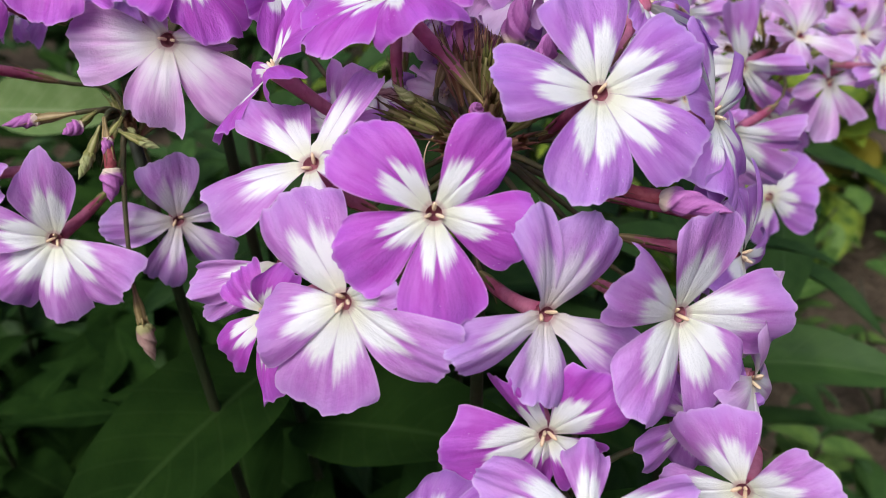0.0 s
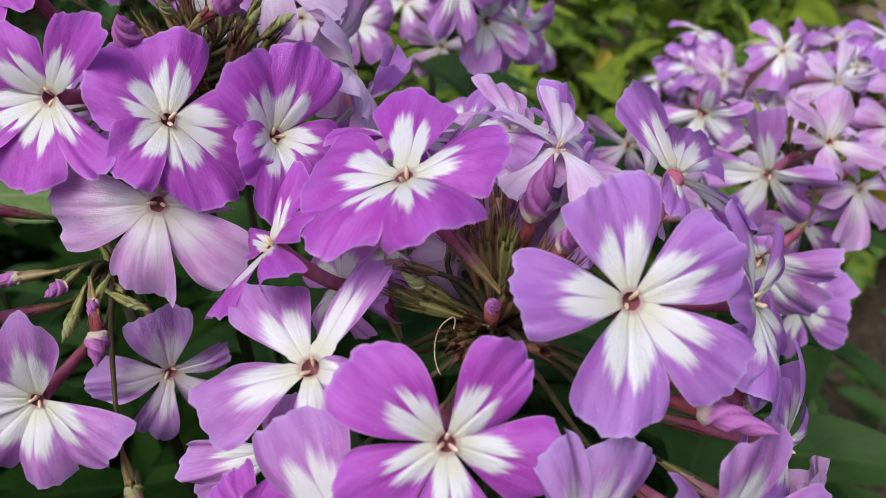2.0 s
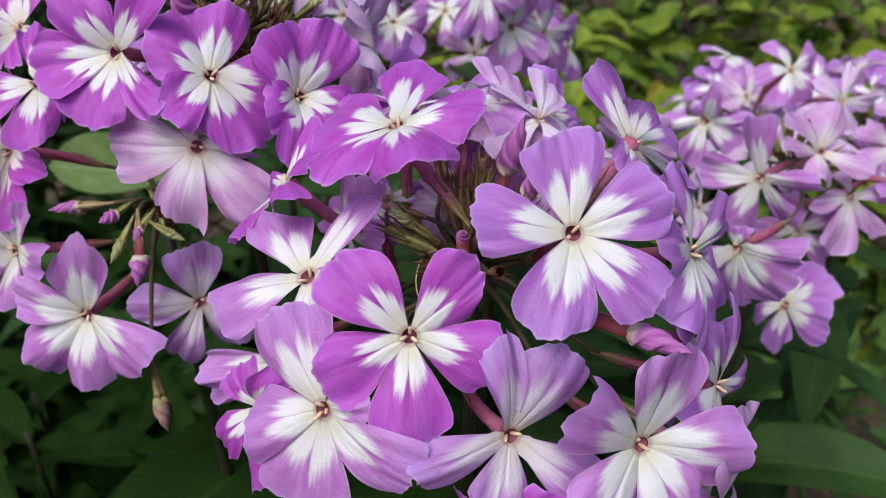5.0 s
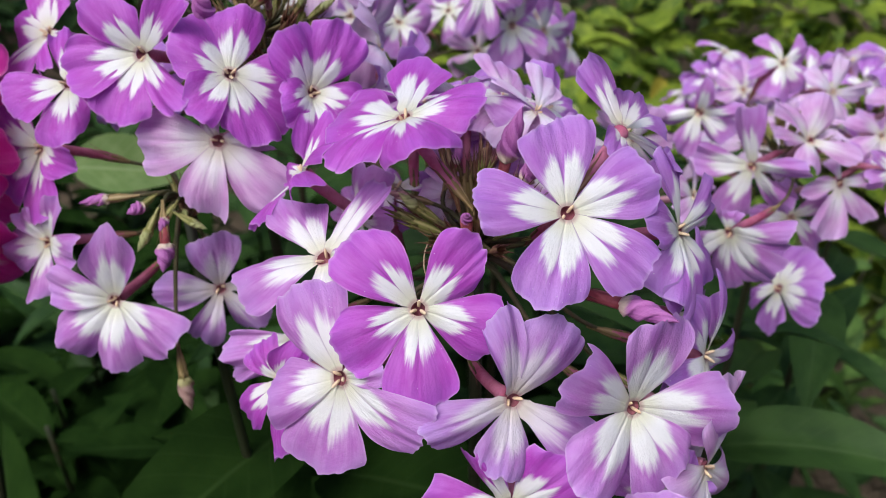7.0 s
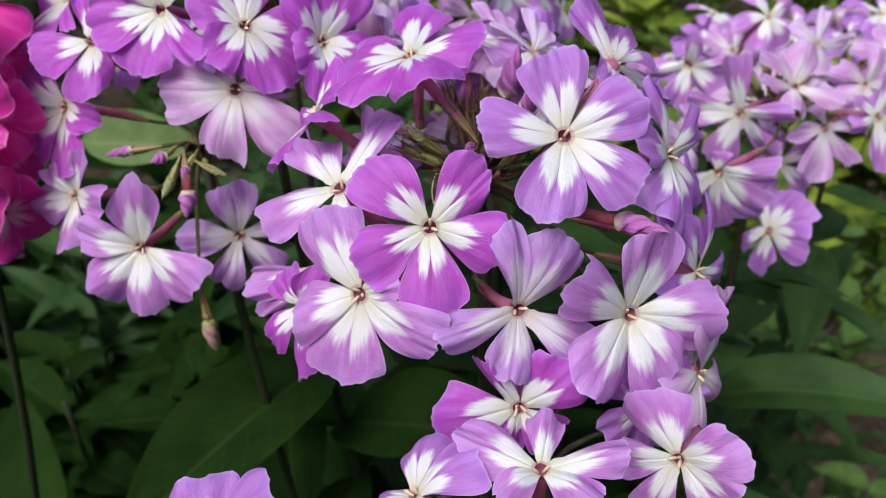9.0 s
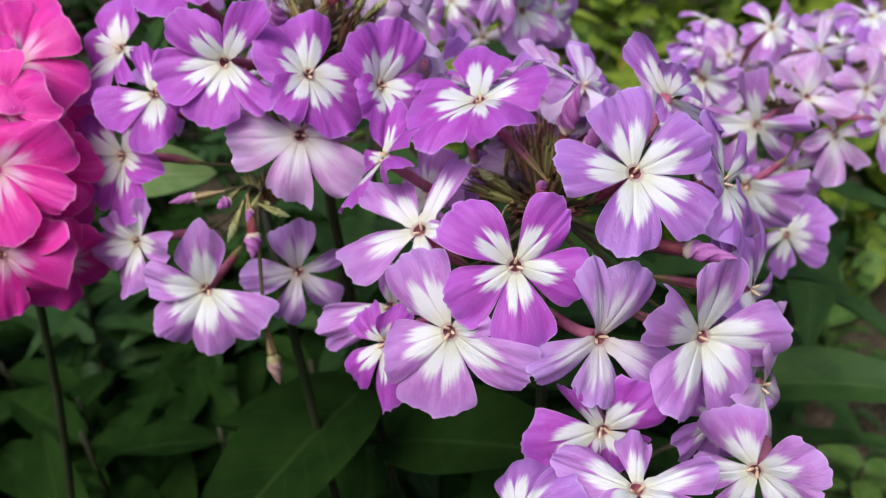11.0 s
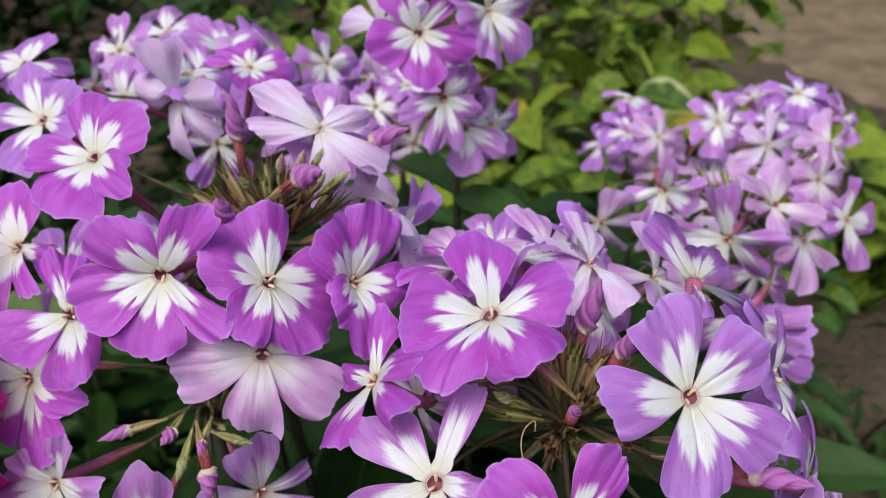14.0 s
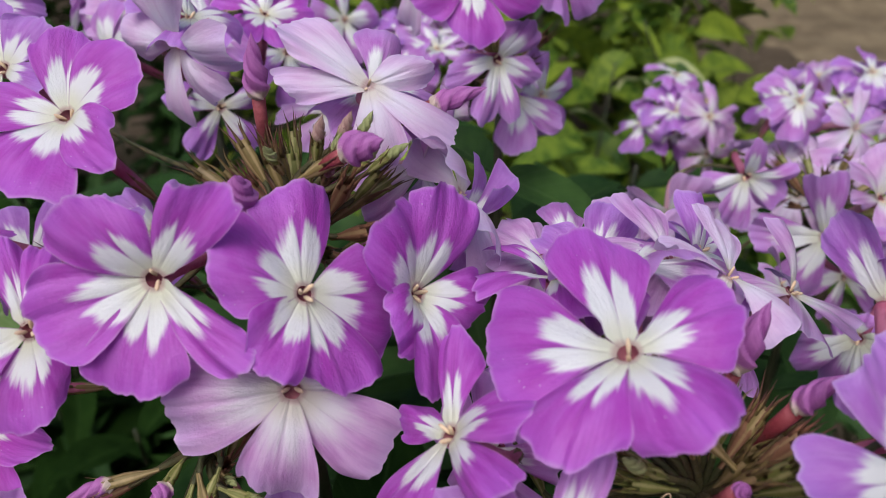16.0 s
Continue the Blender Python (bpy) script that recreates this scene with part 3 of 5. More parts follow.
def flower(root, at, az, el, spin, size, cone, kind, turns=(0, 0, 0, 0, 0), lengths=(1, 1, 1, 1, 1), shape="mid", bends=(0, 0, 0, 0, 0), tube=0.021, broad=1.0, widths=(1, 1, 1, 1, 1), petals=(), claw=1.0, tube_end=None):
    """A five-petalled flower, its face turned to az, el: tube under it, petals round it, calyx and stalk to the hub. tube_end: where its tube enters the calyx."""
    FLOWER_COUNT[0] += 1
    r, wag = random.Random(FLOWER_COUNT[0] * 7), random.Random(FLOWER_COUNT[0] * 13 + 5)
    n = facing(az, el)
    place, turn = local(root, at), along(n)
    inv = turn.inverted()
    hub = inv @ (local(root, root["hub"]) - place)                 # hub in the flower's own axes
    back = (Vector((0, 0, -1)) + hub.normalized() * 0.7).normalized()
    line = bow(Vector((0, 0, -0.0004)), Vector((0, 0, -tube * 0.45)), Vector((0, 0, -tube * 0.62)) + back * tube * 0.1, Vector((0, 0, -tube * 0.55)) + back * tube * 0.5, 7)
    if tube_end:
        goal = inv @ (local(root, tube_end) - place)
        line = bow(Vector((0, 0, -0.0004)), Vector((0, 0, -0.005)), goal * 0.6, goal, 7)
    mouth = (0.0008, 0.0011) if kind == "back" else (0.0020, 0.00165)
    vs, fs = sweep(line, [*mouth, 0.0015, 0.00142, 0.0014, 0.00138, 0.00132, 0.0012], 9, cap=False)
    head = part("flower", mesh_of("corolla_tube", vs, fs, TUBE_PALE if kind in ("back", "faded") else TUBE), root, Matrix.Translation(place) @ turn, LOOKS[kind])
    part("throat", THROAT_MESH_PALE if kind == "back" else THROAT_MESH, head, Matrix.Diagonal((0.4, 0.4, 0.3, 1)) if kind == "back" else None)
    part("stamen", STAMENS[r.randrange(2)], head, pose(0, 0, 0, 0, 0, r.uniform(0, 360)) @ Matrix.Diagonal((1, 1, 1, 1) if kind == "back" else (1.45, 1.45, 1.3, 1)))
    for k, (a, *blade) in enumerate(petals):
        own = bends[k] + wag.uniform(-3, 3)
        m = pose(0, 0, 0.0003, 0, 0, a) @ pose(0, 0, 0, 0, -cone - own, 0) @ pose(0, 0, 0, 6, 0, 0) @ Matrix.Diagonal((size, size, size, 1))
        part("petal", petal_blade(kind, FLOWER_COUNT[0] * 5 + k, size, claw, *blade), head, m)
    for k in range(0 if petals else 5):
        a = spin - 72 * k + turns[k]
        q = size * lengths[k]
        lap = pose(0, 0, 0, 9 if shape != "slim" else 4, 0, 0)      # each petal laps over the next
        m = pose(0, 0, 0.0003, 0, 0, a) @ pose(0, 0, 0, 0, -cone - bends[k] - wag.uniform(-7, 7), 0) @ lap @ Matrix.Diagonal((q, size * broad * widths[k] * r.uniform(0.94, 1.06), size, 1))
        part("petal", PETALS[kind, shape, r.randrange(6)], head, m)
    end, way = line[-1], (line[-1] - line[-2]).normalized()
    cal = Matrix.Translation(end + way * 0.0035) @ along(-way, r.uniform(0, 360))
    part("calyx", CALYXES[r.randrange(3)], head, cal)
    foot = turn @ (end + way * 0.0035) + place
    ped = stalk(root, foot, -(turn.to_3x3() @ way))
    part("pedicel", ped, head, (Matrix.Translation(place) @ turn).inverted())
    return head


def bud(root, at, az, el, kind, long, tube=0.012):
    """An unopened bud on its calyx; at is its tip's foot."""
    FLOWER_COUNT[0] += 1
    r = random.Random(FLOWER_COUNT[0] * 11)
    d, place = facing(az, el), local(root, at)
    vs, fs = sweep([Vector((0, 0, -tube)), Vector((0, 0, -tube * 0.4)), Vector((0, 0, 0.0008))], [0.0011, 0.0013, 0.0014] if tube > 0.005 else [0.0007, 0.0008, 0.0009], 8)
    skin = {"green": CALYX_SKIN, "dry": CALYX_SKIN}.get(kind, BUD_TUBE)
    ob = part("bud", mesh_of("bud_tube", vs, fs, skin), root, Matrix.Translation(place) @ along(d, r.uniform(0, 360)))
    part("bud_tip", BUDS[kind], ob, Matrix.Diagonal((long, long, long, 1)))
    q = max(0.5, min(1.0, long / 0.010))
    part("calyx", CALYXES[r.randrange(2)], ob, pose(0, 0, -tube - 0.004 * q) @ Matrix.Diagonal((q ** 0.4, q ** 0.4, q, 1)))
    ped = stalk(root, place - d * (tube + 0.004 * q), d)
    part("pedicel", ped, ob, ob.matrix_basis.inverted())
    return ob


def spent_calyxes(root, centre, count, spread, seed):
    """Empty calyxes standing close together in the middle of a flower head."""
    r = random.Random(seed)
    for k in range(count):
        d = facing(r.uniform(-180, 180), r.triangular(5, 88, 40))
        tip = Vector(centre) + Vector((d.x * spread, d.y * spread, d.z * spread * 0.7)) * r.uniform(0.35, 1.0)
        place = local(root, tip)
        q = r.uniform(0.95, 1.25)
        ob = part("calyx", CALYXES[r.randrange(3)], root, Matrix.Translation(place) @ along(d, r.uniform(0, 360)) @ Matrix.Diagonal((q, q, q, 1)))
        part("pedicel", stalk(root, place, d), ob, ob.matrix_basis.inverted())


# ---- ground ----
def lie(x, y):
    """The height of the uneven soil."""
    return 0.03 * noise.noise(Vector((x * 2.3, y * 2.3, 0))) + 0.015 * noise.noise(Vector((x * 7, y * 7, 3)))


def ground_mesh():
    vs, fs = [], []
    xs = [-60, -20, -6, -2.5] + [-1.5 + 0.1 * i for i in range(46)] + [4, 8, 25, 60]
    ys = [-40, -10, -3, -1] + [-0.5 + 0.1 * i for i in range(41)] + [5, 9, 20, 60]
    for y in ys:
        for x in xs:
            vs.append((x, y, lie(x, y)))
    n = len(xs)
    for j in range(len(ys) - 1):
        for i in range(n - 1):
            a = j * n + i
            fs.append((a, a + 1, a + n + 1, a + n))
    return mesh_of("ground", vs, fs, SOIL)


tagged(new("ground", ground_mesh()), "bare brown garden soil under the plants", "soil", kind="structure")


def path_mesh():
    """A trodden strip of dry earth at the far side of the bed."""
    def at(u, v):
        x, y = 1.32 + 1.25 * u + 0.08 * math.sin(9 * v), 1.55 + 1.9 * v + 0.10 * math.sin(5 * u)
        rim = min(u, 1 - u, v, 1 - v) / 0.16
        return (x, y, lie(x, y) + 0.014 * min(1.0, rim) - 0.03 * max(0.0, 1 - 1.6 * rim) + 0.006 * noise.noise(Vector((x * 17, y * 17, 1))))
    vs, fs, uvs = sheet(40, 40, at)
    return mesh_of("path", vs, fs, PATH, uvs)


tagged(new("path", path_mesh()), "dry trodden earth at the edge of the bed", "path", kind="structure")


# ---- the phlox heads that fill the view ----
front, front_line = phlox(0.02, 0.19, (0.008, 0.150, 0.828), "phlox head of violet and white star flowers on a dark stem")
low, low_line = phlox(0.05, 0.17, (0.026, 0.112, 0.770), "lower phlox head of violet and magenta flowers")
upper, upper_line = phlox(-0.03, 0.31, (-0.060, 0.198, 0.858), "dense phlox head of magenta and white flowers with buds")
lower, lower_line = phlox(-0.05, 0.24, (-0.0752, 0.1798, 0.8222), "small lower phlox head of pale mauve flowers and buds")
behind, behind_line = phlox(0.01, 0.36, (0.008, 0.325, 0.840), "phlox head of striped violet flowers on a thin stem")
beside, beside_line = phlox(0.13, 0.34, (0.125, 0.310, 0.778), "phlox head of pale violet flowers beside the front one")
yonder, yonder_line = phlox(0.14, 0.50, (0.135, 0.455, 0.735), "small phlox head of soft lilac flowers above green leaves")
further, further_line = phlox(0.22, 0.46, (0.200, 0.415, 0.755), "broad phlox head of lilac and white flowers")
hind, hind_line = phlox(-0.09, 0.40, (-0.090, 0.340, 0.835), "phlox head of lilac flowers behind the dense one")
deep, deep_line = phlox(0.0, 0.46, (-0.010, 0.400, 0.790), "small phlox head of lilac flowers in the shade")
pink, pink_line = phlox(-0.36, 0.30, (-0.165, 0.200, 0.825), "phlox head of hot pink flowers on a dark stem")

flower(front, (-0.0015, 0.1136, 0.8447), 5, 35, 0, 0.0179, 10, "magenta", petals=((135, 19.4, 6.4, 14.7, 7.3, 16.6), (44, 18.1, 4.7, 11.3, 7, 15.3), (-17, 17.9, 6.4, 12.9, 6.3, 14.1), (-89, 18.9, 6.6, 15.2, 7.1, 15.5), (-155, 18, 5.5, 14.1, 7, 15)))
flower(front, (0.0264, 0.1298, 0.8582), 16, 42, 0, 0.0195, 11, "violet", petals=((91, 18.8, 7.6, 18.3, 7.3, 15.1), (17, 19.3, 6.6, 17.3, 7.1, 16.9), (-50, 19.6, 6, 17.7, 5.9, 17.7), (-113, 20.4, 7.5, 17.2, 6.8, 15.5), (166, 19, 6.6, 17.1, 6.5, 16.7)), claw=1.1)
flower(front, (-0.0085, 0.1481, 0.8692), -78, 73, 0, 0.0199, 1, "magenta", petals=((161, 28.5, 6.7, 18.9, 8.5, 23.7), (88, 18.2, 7.1, 12.2, 9, 16.6), (6, 20, 7.9, 12.4, 8, 11.7), (-60, 19.8, 9.6, 15.3, 6.3, 13), (-133, 22.2, 13.6, 23.7, 9.7, 14.9)), claw=0.8, tube_end=(0.0034, 0.1433, 0.8553))
flower(front, (-0.0235, 0.1294, 0.8446), -32, 56, 0, 0.0200, 0, "mauve", petals=((153, 20.3, 6.2, 16.5, 6.9, 19.8), (89, 20.9, 4.1, 20.1, 2.9, 16.3), (13, 10.4, 4.3, 9.7, 2.5, 6.2), (-61, 13.2, 4, 12, 3.7, 10.9), (-136, 21, 7.8, 19.9, 7.9, 16.8)))
flower(front, (-0.0165, 0.1080, 0.8308), -22, 24, 0, 0.0195, 3, "mauve", petals=((126, 19.9, 6.3, 16.9, 7.9, 18.3), (37, 10.8, 4.2, 10.8, 3.3, 8.7), (-14, 20.9, 6.3, 18.5, 5.6, 19.8), (-95, 20.8, 9.5, 19.8, 8.4, 16.1), (-152, 17, 5.8, 14.8, 7.1, 18.4)), claw=1.2)
flower(front, (0.0175, 0.1095, 0.8267), 28, 25, 0, 0.0186, 13, "blush", petals=((95, 20.3, 4.1, 18.7, 4, 14.8), (50, 19.6, 8.5, 15.7, 7.3, 15), (-45, 18, 5.4, 18.6, 5.4, 16.5), (-116, 15.9, 5.8, 11.7, 6.4, 13.9), (-178, 20.8, 4.3, 17, 4.4, 15.8)))
flower(front, (0.0417, 0.1132, 0.8235), 29, 24, 0, 0.0204, 18, "mauve", petals=((69, 20.5, 9.2, 17.8, 8.3, 16.1), (-13, 21.8, 9, 19.3, 7.3, 17.6), (-73, 17.5, 8.9, 16.6, 7, 12.9), (-144, 21.5, 7.7, 14.8, 7.4, 16.6), (141, 21.1, 7.1, 17, 6.5, 18.2)), claw=1.15)
flower(upper, (-0.0574, 0.1662, 0.8531), 4, 20, 0, 0.0196, 0, "faded", petals=((180, 19.6, 7.5, 17.8, 8.4, 18.4), (-107, 18, 6.3, 16.4, 6.9, 18.9), (-45, 20.4, 7.2, 18.4, 6.2, 18), (5, 10.5, 4, 13.1, 2.1, 5.6), (117, 7.4, 2, 4.4, 2.6, 8.4)), claw=1.4)
flower(upper, (-0.0539, 0.1709, 0.8686), 40, 39, 0, 0.0169, -2, "magenta", petals=((62, 18.4, 7.2, 18.3, 6.4, 15.1), (-30, 17.6, 9.4, 16.5, 8.3, 11.7), (-93, 17.6, 4.8, 11.7, 7.9, 17.2), (-153, 14.7, 5.6, 8.9, 6.1, 12.4), (132, 16.4, 10.9, 14.6, 6.8, 9.5)), claw=1.25)
flower(upper, (-0.0766, 0.1748, 0.8715), -12, 23, 0, 0.0188, 20, "magenta", petals=((55, 19.9, 6.3, 20.9, 4.9, 15.2), (-31, 21.9, 4.9, 19.1, 3.2, 14.5), (-95, 18.8, 7.6, 15.3, 7.3, 14.6), (-160, 20.2, 7.1, 15.9, 7.9, 15.2), (126, 17.4, 5.2, 9.4, 7.7, 15.1)), claw=1.2)
flower(upper, (-0.0359, 0.1772, 0.8621), 47, 27, 0, 0.0171, 20, "magenta", petals=((109, 17.4, 7.5, 14.7, 7.3, 12.8), (46, 19.2, 7.7, 16.3, 7.5, 15.4), (-41, 13.7, 5.1, 9.5, 5.8, 11.2), (-114, 17.8, 6.9, 15.6, 6.2, 9.5), (-171, 12.6, 5.3, 8.3, 6, 10.2)), claw=1.2)
flower(lower, (-0.0915, 0.1610, 0.8062), -2, 15, 0, 0.0202, 16, "mauve", petals=((84, 23.8, 6.3, 16.8, 6.7, 14.1), (-35, 21.7, 7.8, 17.2, 8.9, 19.8), (-90, 19.8, 6.5, 17.4, 6.6, 17.2), (-139, 19.5, 6.5, 16.3, 7, 17), (162, 17.9, 5.8, 17, 4.6, 14.2)), claw=1.2)
flower(lower, (-0.0662, 0.1727, 0.8035), 25, 10, 0, 0.0176, 7, "blush", petals=((90, 17.7, 7, 15.1, 7, 15.3), (10, 14.1, 3.7, 12.7, 4, 12.6), (-57, 17, 5, 14.4, 5.2, 16.1), (-120, 16.4, 4.5, 14.3, 5.8, 16.2), (172, 18.7, 5.6, 13.8, 5, 12.9)))
flower(upper, (-0.1165, 0.2035, 0.8660), -40, 44, 0, 0.0181, 10, "magenta", petals=((114, 17.1, 6, 8, 10, 12.4), (9, 14.5, 3.9, 11.1, 2, 7.6), (-40, 15.9, 3.7, 12.6, 4.7, 18), (-105, 22.3, 4.8, 15.1, 8.4, 15.4), (-174, 18.3, 6.9, 11.8, 7.2, 10.1)), claw=1.3)
flower(upper, (-0.0987, 0.1768, 0.8622), 4, 46, 0, 0.0167, -7, "magenta", petals=((106, 17.7, 3.1, 14.2, 3.6, 15.4), (79, 14.8, 3.3, 11.4, 3.3, 14.1), (-9, 7.6, 3.9, 6.5, 3.9, 5.9), (-85, 15.7, 8.5, 14.1, 4.1, 7.2), (-162, 17.8, 7.4, 15.6, 6.7, 12.4)))
flower(lower, (-0.1175, 0.1867, 0.8385), -33, 24, 0, 0.0196, 12, "magenta", petals=((150, 17.8, 6.3, 10.4, 9.5, 16.9), (50, 20.8, 5.8, 21.4, 4.2, 14.8), (0, 21.5, 4.7, 15.3, 4.7, 19.8), (-57, 21.9, 9.7, 16, 7.4, 15.5), (-130, 19.1, 8.3, 16.6, 9.4, 15.1)), claw=1.3)
flower(lower, (-0.1136, 0.1722, 0.8167), -31, 23, 0, 0.0173, 14, "mauve", petals=((141, 11.5, 4.1, 8.6, 5.1, 12.9), (77, 15.7, 3.9, 13, 3.3, 10.7), (9, 17.9, 4.8, 15.3, 4.5, 18.7), (-85, 17.8, 8.6, 14.2, 6.4, 12), (-154, 17.4, 7.7, 14.2, 6.7, 11.7)), claw=1.3)
flower(upper, (-0.0937, 0.2069, 0.8860), -23, 59, 0, 0.0173, 18, "magenta", petals=((106, 17.7, 4.8, 13.2, 5.7, 14.2), (42, 17, 8.1, 12.1, 8.1, 12.7), (-31, 19.5, 5.6, 12.9, 5.3, 11.4), (-102, 18.4, 9.7, 11.9, 11.5, 15), (-175, 16.7, 4.6, 12.6, 6.2, 14.2)), claw=1.3)
flower(low, (0.0182, 0.1002, 0.8069), 3, 10, 0, 0.0180, 5, "magenta", petals=((121, 15.3, 3.7, 13.4, 2.7, 13.2), (37, 16.2, 7.2, 13.4, 7.8, 11.4), (-40, 11.4, 5.2, 9.6, 5.2, 10.3), (-99, 10.9, 3.6, 8, 3.1, 9.9), (-173, 19.5, 7.3, 14, 8.7, 15.9)), claw=1.1)
flower(low, (0.0226, 0.0803, 0.8090), 8, 82, 0, 0.0181, 10, "mauve", petals=((73, 13, 3.4, 12.1, 4.2, 11.9), (3, 17.6, 3.9, 14.9, 4.5, 17.8), (-43, 12.2, 3.6, 7.6, 4.3, 11.8), (-142, 11.9, 3.8, 9.1, 3, 8.1), (153, 19.1, 6.6, 15.1, 5, 12.1)))
flower(beside, (0.1021, 0.2667, 0.8035), -44, -1, 0, 0.0204, 7, "mauve", petals=((102, 23.1, 6.8, 22.5, 6.4, 20.1), (19, 24.6, 5, 18.6, 3.5, 16.1), (-31, 20.9, 6.1, 17.5, 7.3, 18.3), (-107, 23.8, 7.4, 22.9, 6.1, 19.6), (-169, 23.4, 7, 19.7, 6.4, 20.1)))
flower(beside, (0.0850, 0.2193, 0.8032), -53, -4, 0, 0.0194, -2, "mauve", petals=((115, 7.1, 5.6, 5.3, 5.7, 5.7), (21, 22.8, 4.3, 18.9, 4.4, 22.6), (-27, 19.8, 8.3, 14.8, 10, 18.6), (-88, 20.9, 9, 22.3, 7, 17.1), (-132, 24.4, 4.8, 17.9, 5.7, 23.7)))
flower(beside, (0.1185, 0.2557, 0.7575), -73, 29, 0, 0.0189, -6, "violet", petals=((91, 18.9, 11.6, 16.4, 9.5, 15), (19, 19.6, 9, 16.2, 7.7, 15.3), (-65, 17.9, 8.8, 11.7, 7.2, 11.5), (-140, 16, 4.3, 8.9, 6.4, 14.2), (153, 21.8, 6.3, 18, 4.9, 16.4)))
flower(beside, (0.1378, 0.2760, 0.7932), 41, 34, 0, 0.0192, -1, "faded", petals=((70, 10.9, 6.4, 8.4, 5, 6.8), (-11, 19, 2.7, 14, 3.2, 14.8), (-68, 19.8, 2.7, 11.2, 5.7, 20.7), (-133, 22.2, 8.9, 21.9, 8.1, 18.9), (166, 18.7, 2.6, 11.3, 5.5, 20.1)))
flower(low, (0.0527, 0.0934, 0.8002), -35, 14, 0, 0.0166, 4, "mauve", petals=((131, 16.9, 7, 10.6, 7.7, 13.6), (43, 15.3, 6.6, 15.5, 4.9, 12), (-21, 14.5, 6.2, 11.5, 7.1, 13.5), (-99, 18.7, 5.1, 16.4, 4.2, 14.4), (-152, 15.2, 4.7, 12.5, 4.7, 14.1)))
flower(low, (-0.0027, 0.0790, 0.8012), -82, 52, 165, 0.0173, -4, "violet", (3, -3, 0, 0, 0), (0.97, 0.96, 1.00, 1.00, 1.00), "mid")
flower(low, (-0.0451, 0.0675, 0.7945), -20, 60, 123, 0.0174, 1, "violet", (-1, 5, 0, 0, -4), (0.90, 1.01, 1.00, 1.00, 1.02), "full")
flower(hind, (-0.0829, 0.2639, 0.8796), -34, -8, 96, 0.0181, 6, "back", (0, -17, -4, 10, 11), (1.00, 1.07, 0.90, 1.02, 0.96), "mid")
flower(front, (-0.0094, 0.1826, 0.8582), -42, 102, -24, 0.0166, 4, "magenta", (-11, 9, 0, 0, 1), (0.96, 0.97, 1.00, 1.00, 0.96), "mid")
flower(front, (-0.0335, 0.1215, 0.8165), -30, 17, 0, 0.0176, 8, "magenta", petals=((-126, 14.6, 5, 13.7, 4.8, 13.9), (-79, 18.2, 3.9, 17.6, 3.7, 13.5), (-7, 14.5, 4, 12.5, 3.8, 13), (65, 14.3, 3.5, 12.9, 3.4, 10.5), (139, 9.8, 4.9, 9.5, 4.9, 9.3)))
flower(upper, (-0.0330, 0.1532, 0.8520), -85, 44, 0, 0.0166, 7, "magenta", petals=((146, 17.8, 3.1, 11.5, 3.7, 15.9), (60, 18.1, 4.3, 15.1, 4.8, 11.9), (17, 20.1, 4.4, 15.8, 3.4, 14.6), (-70, 17.2, 8.7, 18.8, 7, 12), (-146, 13.8, 3.2, 10.7, 3.5, 11.5)))
flower(upper, (-0.1212, 0.2570, 0.8781), -34, 46, 0, 0.0167, 10, "violet", petals=((126, 19.8, 4.9, 14.2, 6.1, 16.2), (64, 14.7, 7.9, 14.3, 6, 10), (-5, 18.1, 5, 17.8, 3.5, 14), (-110, 18, 8.9, 14.2, 8.3, 14.3), (-171, 19.4, 3.6, 15.3, 4.3, 17.2)), claw=1.2)
flower(hind, (-0.1378, 0.3011, 0.8816), -19, 38, 0, 0.0166, -24, "violet", petals=((164, 26.1, 5.8, 17, 8, 18.2), (90, 15.5, 7.6, 11.1, 5.9, 6.9), (-4, 14, 2.8, 7.2, 4.4, 13.6), (-100, 11.6, 4.6, 10.4, 3.6, 8.9), (-153, 17, 3.3, 18.6, 2.5, 14.5)))
flower(hind, (-0.1250, 0.3709, 0.8632), -33, 30, 104, 0.0164, -2, "mauve", (4, -7, 0, -1, 4), (0.97, 0.98, 0.98, 0.95, 0.99), "mid")
flower(hind, (-0.1092, 0.3921, 0.8623), -12, 56, 97, 0.0167, -2, "mauve", (1, -1, 2, 1, -3), (1.00, 0.95, 1.00, 0.98, 0.97), "mid")
flower(hind, (-0.0811, 0.2728, 0.8826), 76, 68, 24, 0.0146, 3, "violet", (2, -0, -11, 10, -1), (1.01, 0.95, 0.90, 0.98, 0.94), "mid")
flower(hind, (-0.0650, 0.3009, 0.8737), 26, 67, 62, 0.0145, 9, "magenta", (-0, 3, -4, 6, -5), (0.99, 0.93, 0.98, 0.97, 0.92), "mid")
flower(deep, (-0.0419, 0.4150, 0.8351), 42, 29, 61, 0.0178, -0, "mauve", (-0, -1, -1, 1, 1), (0.94, 1.02, 1.04, 1.03, 0.91), "mid")
flower(behind, (-0.0062, 0.2978, 0.8817), 5, 20, 0, 0.0185, 13, "magenta", petals=((110, 21.2, 9.5, 18.5, 8.1, 15.9), (37, 26.7, 2.8, 14.6, 6.7, 20.7), (-23, 20.7, 6.7, 16, 6.4, 16.5), (-98, 19.5, 6.9, 12.1, 9, 15.3), (-169, 20.1, 8.1, 14.9, 8.5, 13.3)))
flower(behind, (0.0198, 0.3081, 0.8843), 37, 18, 86, 0.0193, 15, "mauve", (0, -9, -4, 2, 10), (1.00, 0.93, 1.07, 1.02, 1.02), "mid")
